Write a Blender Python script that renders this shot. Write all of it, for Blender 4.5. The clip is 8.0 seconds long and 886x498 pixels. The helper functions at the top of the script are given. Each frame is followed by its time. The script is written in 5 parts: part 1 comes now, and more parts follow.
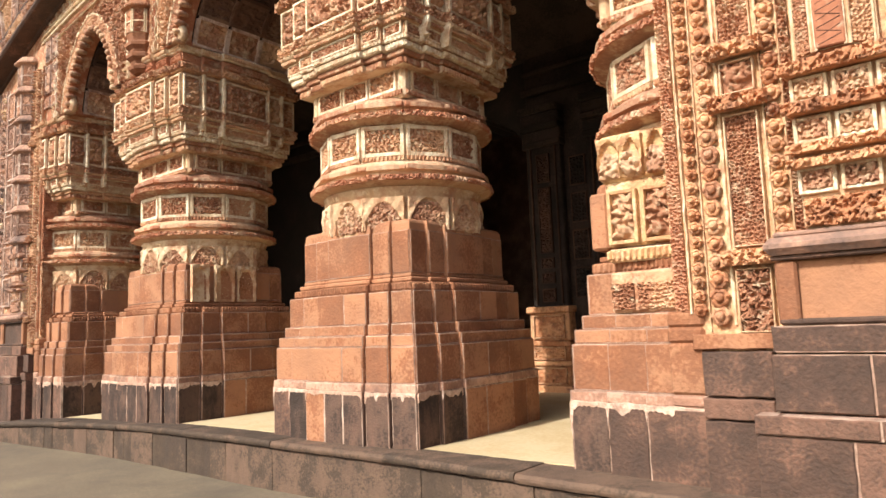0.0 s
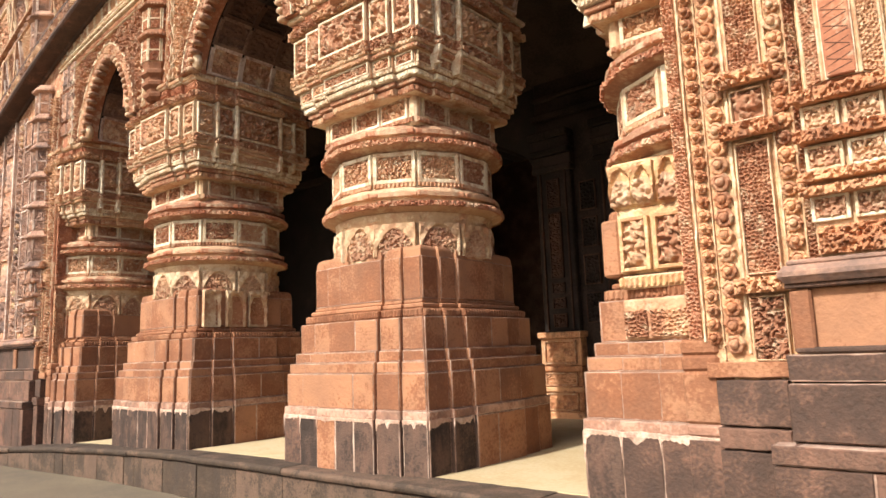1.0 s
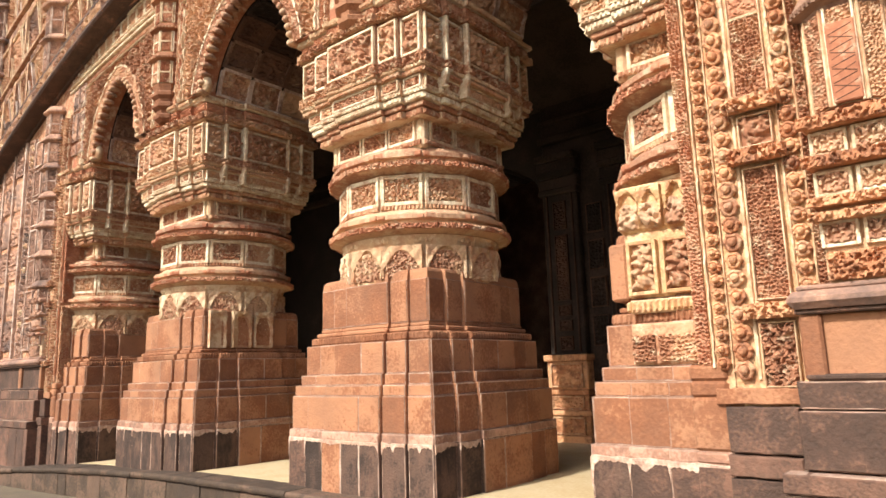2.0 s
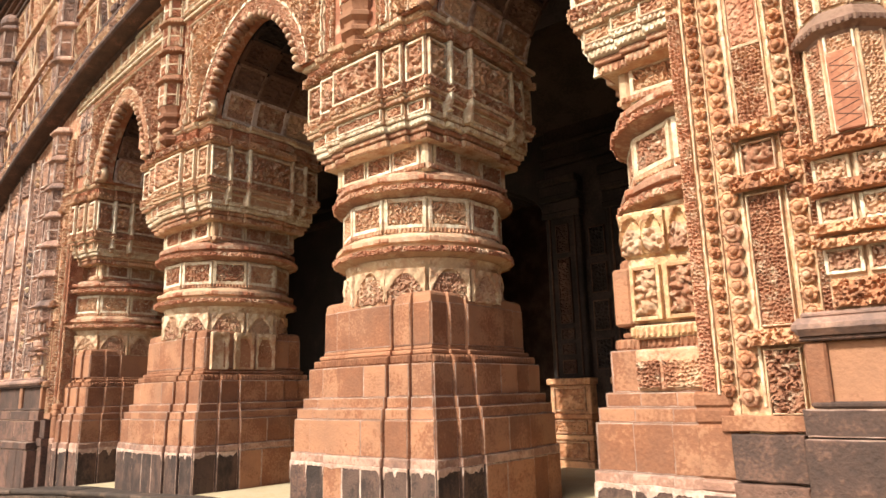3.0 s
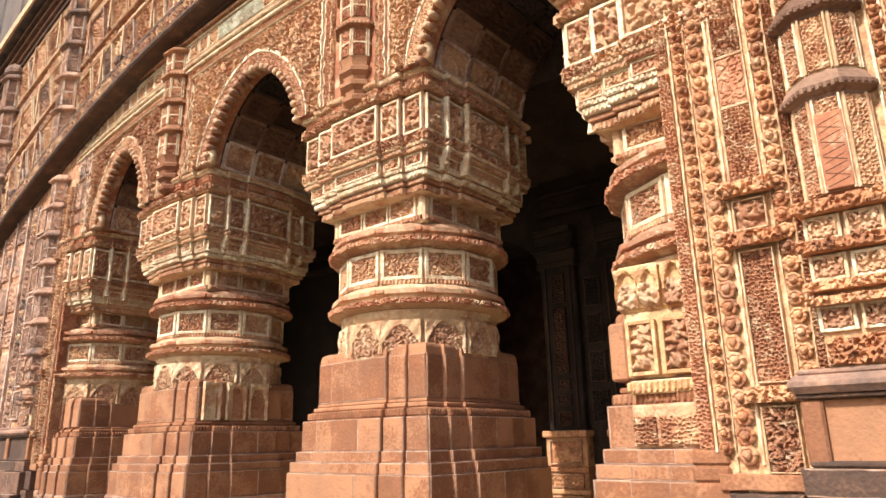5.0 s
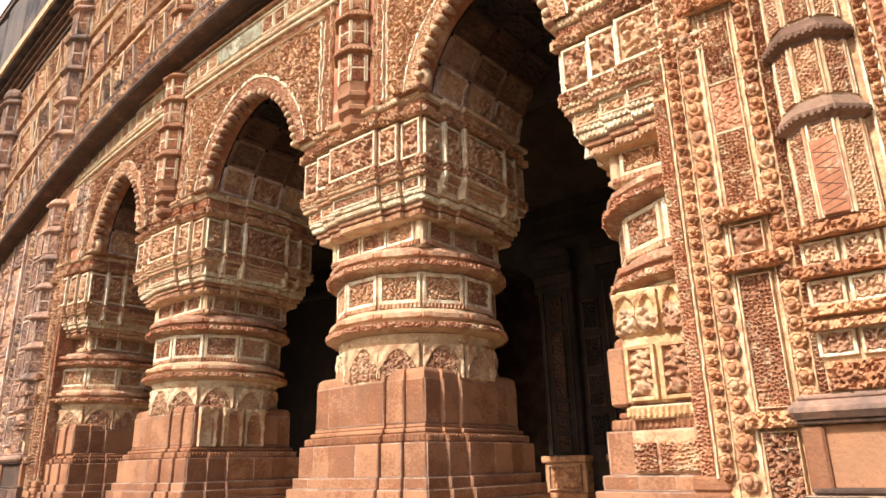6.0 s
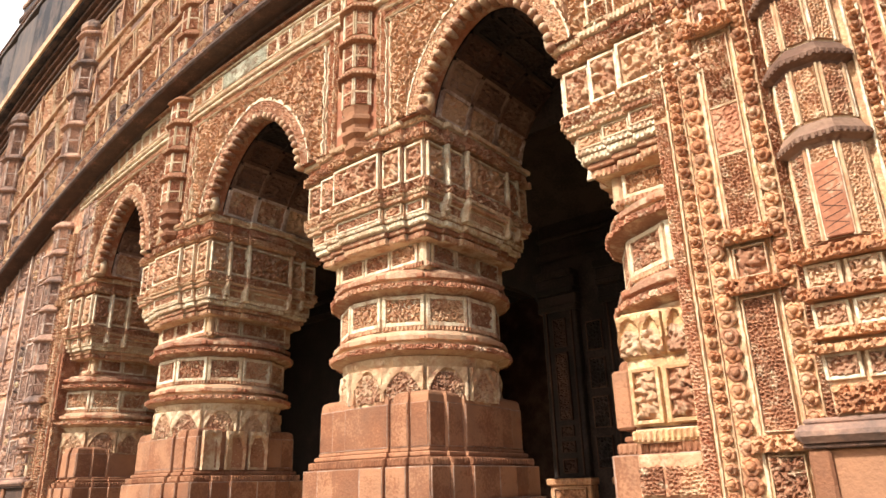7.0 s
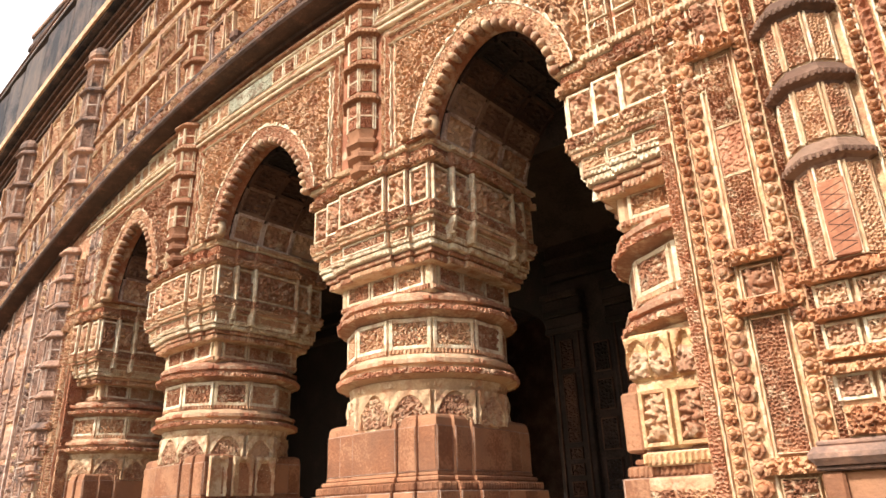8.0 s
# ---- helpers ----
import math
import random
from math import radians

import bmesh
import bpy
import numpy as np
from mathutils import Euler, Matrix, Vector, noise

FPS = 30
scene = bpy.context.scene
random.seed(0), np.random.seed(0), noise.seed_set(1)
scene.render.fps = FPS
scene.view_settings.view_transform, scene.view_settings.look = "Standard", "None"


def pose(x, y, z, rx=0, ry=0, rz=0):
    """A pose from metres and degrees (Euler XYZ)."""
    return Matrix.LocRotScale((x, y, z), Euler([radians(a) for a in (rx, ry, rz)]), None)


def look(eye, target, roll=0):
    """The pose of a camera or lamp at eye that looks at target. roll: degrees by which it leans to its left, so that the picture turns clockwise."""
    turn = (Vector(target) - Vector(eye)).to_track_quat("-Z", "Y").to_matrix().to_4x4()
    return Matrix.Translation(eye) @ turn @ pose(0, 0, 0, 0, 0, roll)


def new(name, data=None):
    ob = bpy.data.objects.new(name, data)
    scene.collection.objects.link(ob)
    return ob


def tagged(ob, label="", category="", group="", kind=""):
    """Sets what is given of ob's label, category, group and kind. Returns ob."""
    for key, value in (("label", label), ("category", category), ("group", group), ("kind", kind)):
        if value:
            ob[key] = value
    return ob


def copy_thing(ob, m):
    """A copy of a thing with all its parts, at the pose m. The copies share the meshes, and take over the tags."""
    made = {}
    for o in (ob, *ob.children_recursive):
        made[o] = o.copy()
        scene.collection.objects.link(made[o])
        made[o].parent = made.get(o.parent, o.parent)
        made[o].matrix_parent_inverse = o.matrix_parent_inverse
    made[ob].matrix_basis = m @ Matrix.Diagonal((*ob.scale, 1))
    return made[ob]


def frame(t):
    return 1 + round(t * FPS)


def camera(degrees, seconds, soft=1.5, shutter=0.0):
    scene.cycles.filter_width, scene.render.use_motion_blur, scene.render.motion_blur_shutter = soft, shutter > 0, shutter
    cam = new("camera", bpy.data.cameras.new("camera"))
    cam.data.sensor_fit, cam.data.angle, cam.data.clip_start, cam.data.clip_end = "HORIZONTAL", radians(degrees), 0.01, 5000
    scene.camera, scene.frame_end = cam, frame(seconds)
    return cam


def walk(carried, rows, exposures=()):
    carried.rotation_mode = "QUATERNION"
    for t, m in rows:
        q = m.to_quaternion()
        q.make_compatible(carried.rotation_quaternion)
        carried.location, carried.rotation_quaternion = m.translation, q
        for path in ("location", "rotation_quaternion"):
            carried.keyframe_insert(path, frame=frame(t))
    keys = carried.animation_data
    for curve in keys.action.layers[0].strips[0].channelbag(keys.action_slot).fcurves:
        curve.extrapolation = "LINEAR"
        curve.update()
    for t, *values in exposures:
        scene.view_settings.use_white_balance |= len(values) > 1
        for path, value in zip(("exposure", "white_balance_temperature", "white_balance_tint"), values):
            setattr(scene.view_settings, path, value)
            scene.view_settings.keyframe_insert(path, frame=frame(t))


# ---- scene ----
EXPO = 0.61
# camera: seconds, place, yaw, pitch, roll
cam = camera(65.95, 8.0, soft=1.6)
ROWS = [
    (0.0, 2.1068, -2.3678, 0.5555, 39.049, 6.347, 2.159),
    (0.5, 2.1062, -2.3742, 0.5631, 39.400, 7.242, 2.147),
    (1.0, 2.1054, -2.3785, 0.5695, 39.782, 8.323, 2.107),
    (1.5, 2.1004, -2.3808, 0.5749, 40.048, 9.187, 1.953),
    (3.0, 2.1001, -2.3926, 0.5908, 40.313, 11.799, 1.396),
    (3.5, 2.1038, -2.3979, 0.5965, 40.276, 12.672, 1.424),
    (4.0, 2.1032, -2.4031, 0.6016, 40.134, 13.624, 1.285),
    (4.5, 2.1091, -2.4084, 0.6090, 39.992, 14.627, 1.172),
    (6.0, 2.1076, -2.4152, 0.6230, 39.499, 17.542, 1.334),
    (6.5, 2.1088, -2.4195, 0.6283, 39.609, 18.320, 1.406),
    (7.0, 2.1134, -2.4245, 0.6348, 39.742, 19.171, 1.509),
    (7.5, 2.1132, -2.4258, 0.6379, 39.904, 20.033, 1.856),
    (8.0, 2.1131, -2.4308, 0.6427, 40.143, 20.917, 2.003),
]
walk(cam, [(t, pose(x, y, z, 0, 0, yaw) @ pose(0, 0, 0, pitch) @ pose(0, 0, 0, 0, roll) @ pose(0, 0, 0, 90)) for t, x, y, z, yaw, pitch, roll in ROWS],
     exposures=[(0.0, EXPO), (8.0, EXPO)])

# ---- light ----
SUN_EL, SUN_SIDE = 41.0, -9.0         # degrees: height, and swing to the facade's right (minus: left)
world = bpy.data.worlds.new("sky")
scene.world = world
world.use_nodes = True
wn = world.node_tree.nodes
sky = wn.new("ShaderNodeTexSky")
sky.sky_type, sky.sun_disc = "NISHITA", False
sky.sun_elevation, sky.sun_rotation = radians(SUN_EL), radians(180 - SUN_SIDE)
sky.air_density, sky.dust_density = 1.0, 3.5
wn["Background"].inputs["Strength"].default_value = 0.15
world.node_tree.links.new(sky.outputs[0], wn["Background"].inputs[0])
sun = new("sun", bpy.data.lights.new("sun", "SUN"))
sun.data.energy, sun.data.angle, sun.data.color = 4.05, radians(0.55), (1.0, 0.975, 0.925)
to_sun = Vector((math.sin(radians(SUN_SIDE)) * math.cos(radians(SUN_EL)), -math.cos(radians(SUN_SIDE)) * math.cos(radians(SUN_EL)), math.sin(radians(SUN_EL))))
sun.matrix_world = look(to_sun * 30, (0, 0, 0))

# ---- materials ----


def material(name, colours, scale=6.0, fine=60.0, rough=0.9, bump=0.3, vary=0.25, stain=None, stain_amount=0.0, stain_scale=2.5, soft=0.12, streak=1.0):
    """Weathered mineral surface: three base colours mixed by coarse and fine noise, changed from piece to piece, with stains and grain."""
    m = bpy.data.materials.new(name)
    m.use_nodes = True
    nt = m.node_tree
    n, l = nt.nodes, nt.links
    b = n["Principled BSDF"]
    b.inputs["Roughness"].default_value = rough
    b.inputs["Specular IOR Level"].default_value = 0.25
    geo = n.new("ShaderNodeNewGeometry")
    info = n.new("ShaderNodeObjectInfo")
    big = n.new("ShaderNodeTexNoise")
    big.inputs["Scale"].default_value, big.inputs["Detail"].default_value, big.inputs["Roughness"].default_value = scale, 6, 0.65
    l.new(geo.outputs["Position"], big.inputs["Vector"])
    small = n.new("ShaderNodeTexNoise")
    small.inputs["Scale"].default_value, small.inputs["Detail"].default_value = fine, 5
    l.new(geo.outputs["Position"], small.inputs["Vector"])
    mix = n.new("ShaderNodeMath")
    mix.operation = "MULTIPLY_ADD"
    l.new(info.outputs["Random"], mix.inputs[0])
    mix.inputs[1].default_value = vary
    l.new(big.outputs["Fac"], mix.inputs[2])
    mix2 = n.new("ShaderNodeMath")
    mix2.operation = "MULTIPLY_ADD"
    l.new(small.outputs["Fac"], mix2.inputs[0])
    mix2.inputs[1].default_value = 0.5
    l.new(mix.outputs[0], mix2.inputs[2])
    ramp = n.new("ShaderNodeValToRGB")
    lo, hi = 0.44, 1.10 + vary * 0.6
    ramp.color_ramp.elements[0].position, ramp.color_ramp.elements[0].color = lo, (*colours[0], 1)
    ramp.color_ramp.elements[1].position, ramp.color_ramp.elements[1].color = hi, (*colours[-1], 1)
    for i, c in enumerate(colours[1:-1]):
        e = ramp.color_ramp.elements.new(lo + (hi - lo) * (i + 1) / (len(colours) - 1))
        e.color = (*c, 1)
    l.new(mix2.outputs[0], ramp.inputs[0])
    out = ramp.outputs[0]
    if stain:
        st = n.new("ShaderNodeTexNoise")
        st.inputs["Scale"].default_value, st.inputs["Detail"].default_value, st.inputs["Roughness"].default_value = stain_scale, 8, 0.7
        add = n.new("ShaderNodeVectorMath")
        add.inputs[1].default_value = (7.3, 1.1, 3.7)
        l.new(geo.outputs["Position"], add.inputs[0])
        sc = n.new("ShaderNodeVectorMath")
        sc.operation = "MULTIPLY"
        sc.inputs[1].default_value = (1, 1, streak)
        l.new(add.outputs[0], sc.inputs[0])
        l.new(sc.outputs[0], st.inputs["Vector"])
        sr = n.new("ShaderNodeValToRGB")
        c = 0.62 - 0.3 * stain_amount
        sr.color_ramp.elements[0].position, sr.color_ramp.elements[1].position = c - soft * 0.4, c + soft
        sr.color_ramp.elements[1].color = (0.85, 0.85, 0.85, 1)
        l.new(st.outputs["Fac"], sr.inputs[0])
        mx = n.new("ShaderNodeMix")
        mx.data_type = "RGBA"
        l.new(sr.outputs[0], mx.inputs[0])
        l.new(out, mx.inputs[6])
        mx.inputs[7].default_value = (*stain, 1)
        out = mx.outputs[2]
    l.new(out, b.inputs["Base Color"])
    bm_ = n.new("ShaderNodeBump")
    bm_.inputs["Strength"].default_value, bm_.inputs["Distance"].default_value = bump, 0.008
    grain = n.new("ShaderNodeMath")
    grain.operation = "MULTIPLY_ADD"
    l.new(big.outputs["Fac"], grain.inputs[0])
    grain.inputs[1].default_value = 1.5
    l.new(small.outputs["Fac"], grain.inputs[2])
    l.new(grain.outputs[0], bm_.inputs["Height"])
    l.new(bm_.outputs[0], b.inputs["Normal"])
    return m


CREAM = (0.60, 0.47, 0.31)
M_TERRA = material("terracotta", [(0.185, 0.075, 0.041), (0.345, 0.158, 0.084), (0.50, 0.285, 0.158)], 7, 70, bump=0.6, vary=0.3, stain=CREAM, stain_amount=0.20, stain_scale=24)
M_ROSE = material("orange_terracotta", [(0.280, 0.110, 0.052), (0.459, 0.207, 0.099), (0.594, 0.319, 0.166)], 8, 80, bump=0.6, vary=0.4, stain=(0.20, 0.095, 0.055), stain_amount=0.3, stain_scale=16)
M_TABLET = material("pale_green_grey_lime", [(0.25, 0.235, 0.165), (0.37, 0.35, 0.25), (0.50, 0.47, 0.35)], 14, 90, bump=0.6, stain=(0.24, 0.14, 0.085), stain_amount=0.35, stain_scale=18)
M_RED = material("red_terracotta", [(0.200, 0.072, 0.040), (0.360, 0.146, 0.077), (0.460, 0.227, 0.127)], 6, 65, bump=0.5, vary=0.3, stain=CREAM, stain_amount=0.18, stain_scale=10)
M_RING = material("brown_terracotta", [(0.200, 0.092, 0.056), (0.350, 0.179, 0.104), (0.500, 0.310, 0.184)], 6, 60, bump=0.6, vary=0.35, stain=CREAM, stain_amount=0.2, stain_scale=12)
M_LIME = material("lime_mortar", [(0.398, 0.277, 0.162), (0.601, 0.478, 0.311), (0.747, 0.650, 0.469)], 10, 70, bump=0.5, vary=0.3, stain=(0.42, 0.22, 0.12), stain_amount=0.34, stain_scale=17)
M_PALE = material("dull_lime_mortar", [(0.260, 0.169, 0.123), (0.429, 0.299, 0.225), (0.624, 0.494, 0.396)], 9, 60, stain=(0.2, 0.1, 0.065), stain_amount=0.4, stain_scale=6)
M_BUFF = material("buff_plaster", [(0.37, 0.22, 0.12), (0.53, 0.36, 0.21), (0.65, 0.50, 0.325)], 8, 60, bump=0.5, vary=0.3, stain=(0.40, 0.18, 0.09), stain_amount=0.34, stain_scale=10)
M_BLOCK = material("red_laterite_block", [(0.149, 0.055, 0.027), (0.266, 0.109, 0.052), (0.385, 0.180, 0.092)], 5, 80, bump=0.5, vary=0.32, stain=(0.17, 0.095, 0.06), stain_amount=0.3, stain_scale=4, soft=0.4)
M_DARK = material("dark_stone", [(0.028, 0.019, 0.014), (0.048, 0.032, 0.024), (0.100, 0.061, 0.043)], 9, 90, rough=0.9, vary=0.25, bump=0.7, stain=(0.22, 0.118, 0.078), stain_amount=0.15, stain_scale=10, soft=0.3, streak=0.4)
M_PINK = material("pink_lime_wash", [(0.20, 0.100, 0.065), (0.34, 0.178, 0.115), (0.50, 0.30, 0.205)], 12, 70, bump=0.5, stain=(0.13, 0.08, 0.06), stain_amount=0.38, stain_scale=10, soft=0.2)
M_MORTAR = material("pale_pink_mortar", [(0.229, 0.128, 0.088), (0.361, 0.224, 0.158), (0.493, 0.352, 0.264)], 12, 70, bump=0.6, stain=(0.14, 0.09, 0.065), stain_amount=0.36, stain_scale=8, soft=0.2)
M_WEATHER = material("weathered_block", [(0.055, 0.035, 0.025), (0.098, 0.056, 0.039), (0.187, 0.098, 0.064)], 6, 80, rough=0.9, vary=0.25, bump=0.8, stain=(0.040, 0.030, 0.024), stain_amount=0.3, stain_scale=13, soft=0.3, streak=0.7)
M_LICHEN = material("blackened_terracotta", [(0.151, 0.101, 0.079), (0.314, 0.180, 0.124), (0.502, 0.291, 0.190)], 4, 60, vary=0.3, bump=0.5, stain=(0.085, 0.068, 0.062), stain_amount=0.3, stain_scale=4)
M_ROOF = material("black_roof_plaster", [(0.016, 0.015, 0.017), (0.042, 0.038, 0.040), (0.10, 0.082, 0.074)], 3, 40, vary=0.4, stain=(0.19, 0.13, 0.10), stain_amount=0.3, stain_scale=5, soft=0.2, streak=0.4)
M_FLOOR = material("porch_floor_plaster", [(0.379, 0.273, 0.143), (0.468, 0.349, 0.193), (0.512, 0.406, 0.243)], 2.5, 50, rough=0.8, bump=0.15)
M_KERB = material("kerb_stone", [(0.041, 0.029, 0.020), (0.075, 0.050, 0.033), (0.137, 0.085, 0.056)], 7, 80, rough=0.9, vary=0.35, bump=0.6, stain=(0.038, 0.029, 0.024), stain_amount=0.25, stain_scale=9, soft=0.3, streak=0.5)
M_GROUND = material("ground_paving", [(0.106, 0.080, 0.053), (0.145, 0.112, 0.074), (0.185, 0.144, 0.092)], 1.5, 60, vary=0.1, bump=0.3, stain=(0.1, 0.08, 0.058), stain_amount=0.25, stain_scale=1.5)
M_CORE = material("weathered_buff_ground", [(0.396, 0.204, 0.094), (0.539, 0.314, 0.154), (0.660, 0.451, 0.253)], 14, 90, bump=0.7, vary=0.2, stain=(0.33, 0.15, 0.08), stain_amount=0.42, stain_scale=22)
M_OCHRE = material("ochre_plaster", [(0.42, 0.235, 0.105), (0.58, 0.365, 0.18), (0.70, 0.51, 0.30)], 10, 80, bump=0.6, vary=0.25, stain=(0.36, 0.16, 0.08), stain_amount=0.34, stain_scale=14)
# mid brown: painted shade on the soffit, plain colour on rings and chamber
M_DUSK = material("brown_shade_terracotta", [(0.095, 0.048, 0.031), (0.17, 0.090, 0.058), (0.27, 0.16, 0.105)], 5, 60, stain=(0.06, 0.038, 0.028), stain_amount=0.34, soft=0.25)
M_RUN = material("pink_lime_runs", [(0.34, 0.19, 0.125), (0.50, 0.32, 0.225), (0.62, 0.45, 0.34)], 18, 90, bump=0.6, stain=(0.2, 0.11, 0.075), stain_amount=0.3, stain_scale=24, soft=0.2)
# near black and dark clay that carry the shade of soffits and porch interior
M_SHADE = material("shade_black_plaster", [(0.012, 0.009, 0.007), (0.026, 0.018, 0.014), (0.050, 0.032, 0.024)], 4, 60, bump=0.4)
M_INNER = material("shade_dark_terracotta", [(0.030, 0.016, 0.011), (0.059, 0.029, 0.018), (0.099, 0.050, 0.031)], 4, 60, stain=(0.038, 0.027, 0.022), stain_amount=0.3, soft=0.2)

# ---- geometry helpers ----


class Geo:
    """Vertices and faces of one mesh."""

    def __init__(self):
        self.v, self.f = [], []

    def add(self, verts, faces, m=None):
        k = len(self.v)
        self.v += [tuple(m @ Vector(p)) if m else tuple(p) for p in verts]
        self.f += [tuple(i + k for i in q) for q in faces]
        return self

    def box(self, x0, x1, y0, y1, z0, z1, c=0.006, m=None):
        """A box with chamfered edges."""
        c = min(c, (x1 - x0) * 0.45, (y1 - y0) * 0.45, (z1 - z0) * 0.45)
        v, key = [], {}
        X, Y, Z = (x0, x1), (y0, y1), (z0, z1)
        for i in (0, 1):
            for j in (0, 1):
                for k in (0, 1):
                    p = (X[i], Y[j], Z[k])
                    s = (1 - 2 * i, 1 - 2 * j, 1 - 2 * k)
                    for a in range(3):
                        q = [p[b] + (0 if b == a else c * s[b]) for b in range(3)]
                        key[i, j, k, a] = len(v)
                        v.append(q)
        f = []
        for a in range(3):
            b, d = (a + 1) % 3, (a + 2) % 3
            for side in (0, 1):
                q = []
                for e, g in ((0, 0), (1, 0), (1, 1), (0, 1)):
                    t = [0, 0, 0]
                    t[a], t[b], t[d] = side, e, g
                    q.append(key[(*t, a)])
                f.append(q if side else q[::-1])
            for e in (0, 1):
                for g in (0, 1):
                    t0, t1 = [0, 0, 0], [0, 0, 0]
                    t0[b] = t1[b] = e
                    t0[d] = t1[d] = g
                    t1[a] = 1
                    q = [key[(*t0, b)], key[(*t1, b)], key[(*t1, d)], key[(*t0, d)]]
                    f.append(q if (e == g) else q[::-1])
        for i in (0, 1):
            for j in (0, 1):
                for k in (0, 1):
                    q = [key[i, j, k, a] for a in range(3)]
                    f.append(q if (i + j + k) % 2 else q[::-1])
        return self.add(v, f, m)

    def loft(self, rings, closed=True, caps=True, m=None):
        """Rings of equal point counts, joined one to the next."""
        n = len(rings[0])
        v = [p for r in rings for p in r]
        f = []
        for i in range(len(rings) - 1):
            for j in range(n if closed else n - 1):
                a, b = i * n + j, i * n + (j + 1) % n
                f.append((a, b, b + n, a + n))
        if caps:
            f.append(tuple(range(n))[::-1])
            f.append(tuple(range((len(rings) - 1) * n, len(rings) * n)))
        return self.add(v, f, m)

    def mesh(self, name, smooth=False):
        me = bpy.data.meshes.new(name)
        me.from_pydata(self.v, [], self.f)
        me.update()
        if smooth:
            me.polygons.foreach_set("use_smooth", [True] * len(me.polygons))
        return me


def part(name, geo, mat, parent, label="", m=None, smooth=False):
    """One mesh object under a thing or a part. geo: a Geo, or a mesh that is shared."""
    me = geo.mesh(name, smooth) if isinstance(geo, Geo) else geo
    if not me.materials:
        me.materials.append(mat)
    ob = new(name, me)
    if parent:
        ob.parent = parent
    if m:
        ob.matrix_basis = m
    if label:
        ob["label"] = label
    return ob


def thing(name, label, category, m=None, group="", kind=""):
    ob = new(name)
    if m:
        ob.matrix_basis = m
    return tagged(ob, label, category, group, kind)


def ngon(r, z, n=12, turn=15.0, x=0.0, y=0.0):
    return [(x + r * math.cos(radians(turn + 360 * i / n)), y + r * math.sin(radians(turn + 360 * i / n)), z) for i in range(n)]


def ratha(h, d, a1=0.30, a2=0.60):
    """Half-width h at the corners; two small offsets out to the middle of each side. Counter-clockwise plan."""
    s1, s2 = h * (1 - a1), h * (1 - a2)
    side = [(-h, -h), (-s1, -h), (-s1, -h - d), (-s2, -h - d), (-s2, -h - 2 * d), (s2, -h - 2 * d), (s2, -h - d), (s1, -h - d), (s1, -h)]
    pts = []
    for k in range(4):
        c, s = (1, 0, -1, 0)[k], (0, 1, 0, -1)[k]
        pts += [(c * x - s * y, s * x + c * y) for x, y in side]
    return pts


def tier(geo, h, z0, z1, d=0.02, c=0.008, flare=0.0):
    """A course of the stepped plan with softened arrises."""
    rings = []
    for z, e in ((z0, -c), (z0 + c, 0), (z1 - c, flare), (z1, flare - c)):
        rings.append([(x, y, z) for x, y in ratha(h + e, d)])
    return geo.loft(rings)


# ---- carved reliefs: height fields in clay, shared between alike tiles ----
RELIEFS = {}


def rosette(r, depth, petals):
    """A round flower boss with petals and a raised heart."""
    rings = []
    for f, hgt in ((0.8, -0.1), (0.92, 0.15), (1.0, 0.42), (0.90, 0.66), (0.70, 0.74), (0.54, 0.60), (0.46, 0.62), (0.40, 0.95), (0.20, 1.12), (0.02, 1.12)):
        ring = []
        sides = 18 if r > 0.018 else 12
        for i in range(sides):
            t = 2 * math.pi * i / sides
            k = f * (1 + 0.05 * math.sin(3 * t + petals)) * (1 - 0.20 * (1 - abs(math.cos(petals * t / 2))) * (1 if f > 0.5 else 0))
            ring.append((r * k * math.cos(t), -depth * hgt * (1 - 0.25 * (1 - abs(math.cos(petals * t / 2))) * (1 if 0.5 < f < 0.95 else 0)), r * k * math.sin(t)))
        rings.append(ring)
    return Geo().loft(rings).mesh("rosette")


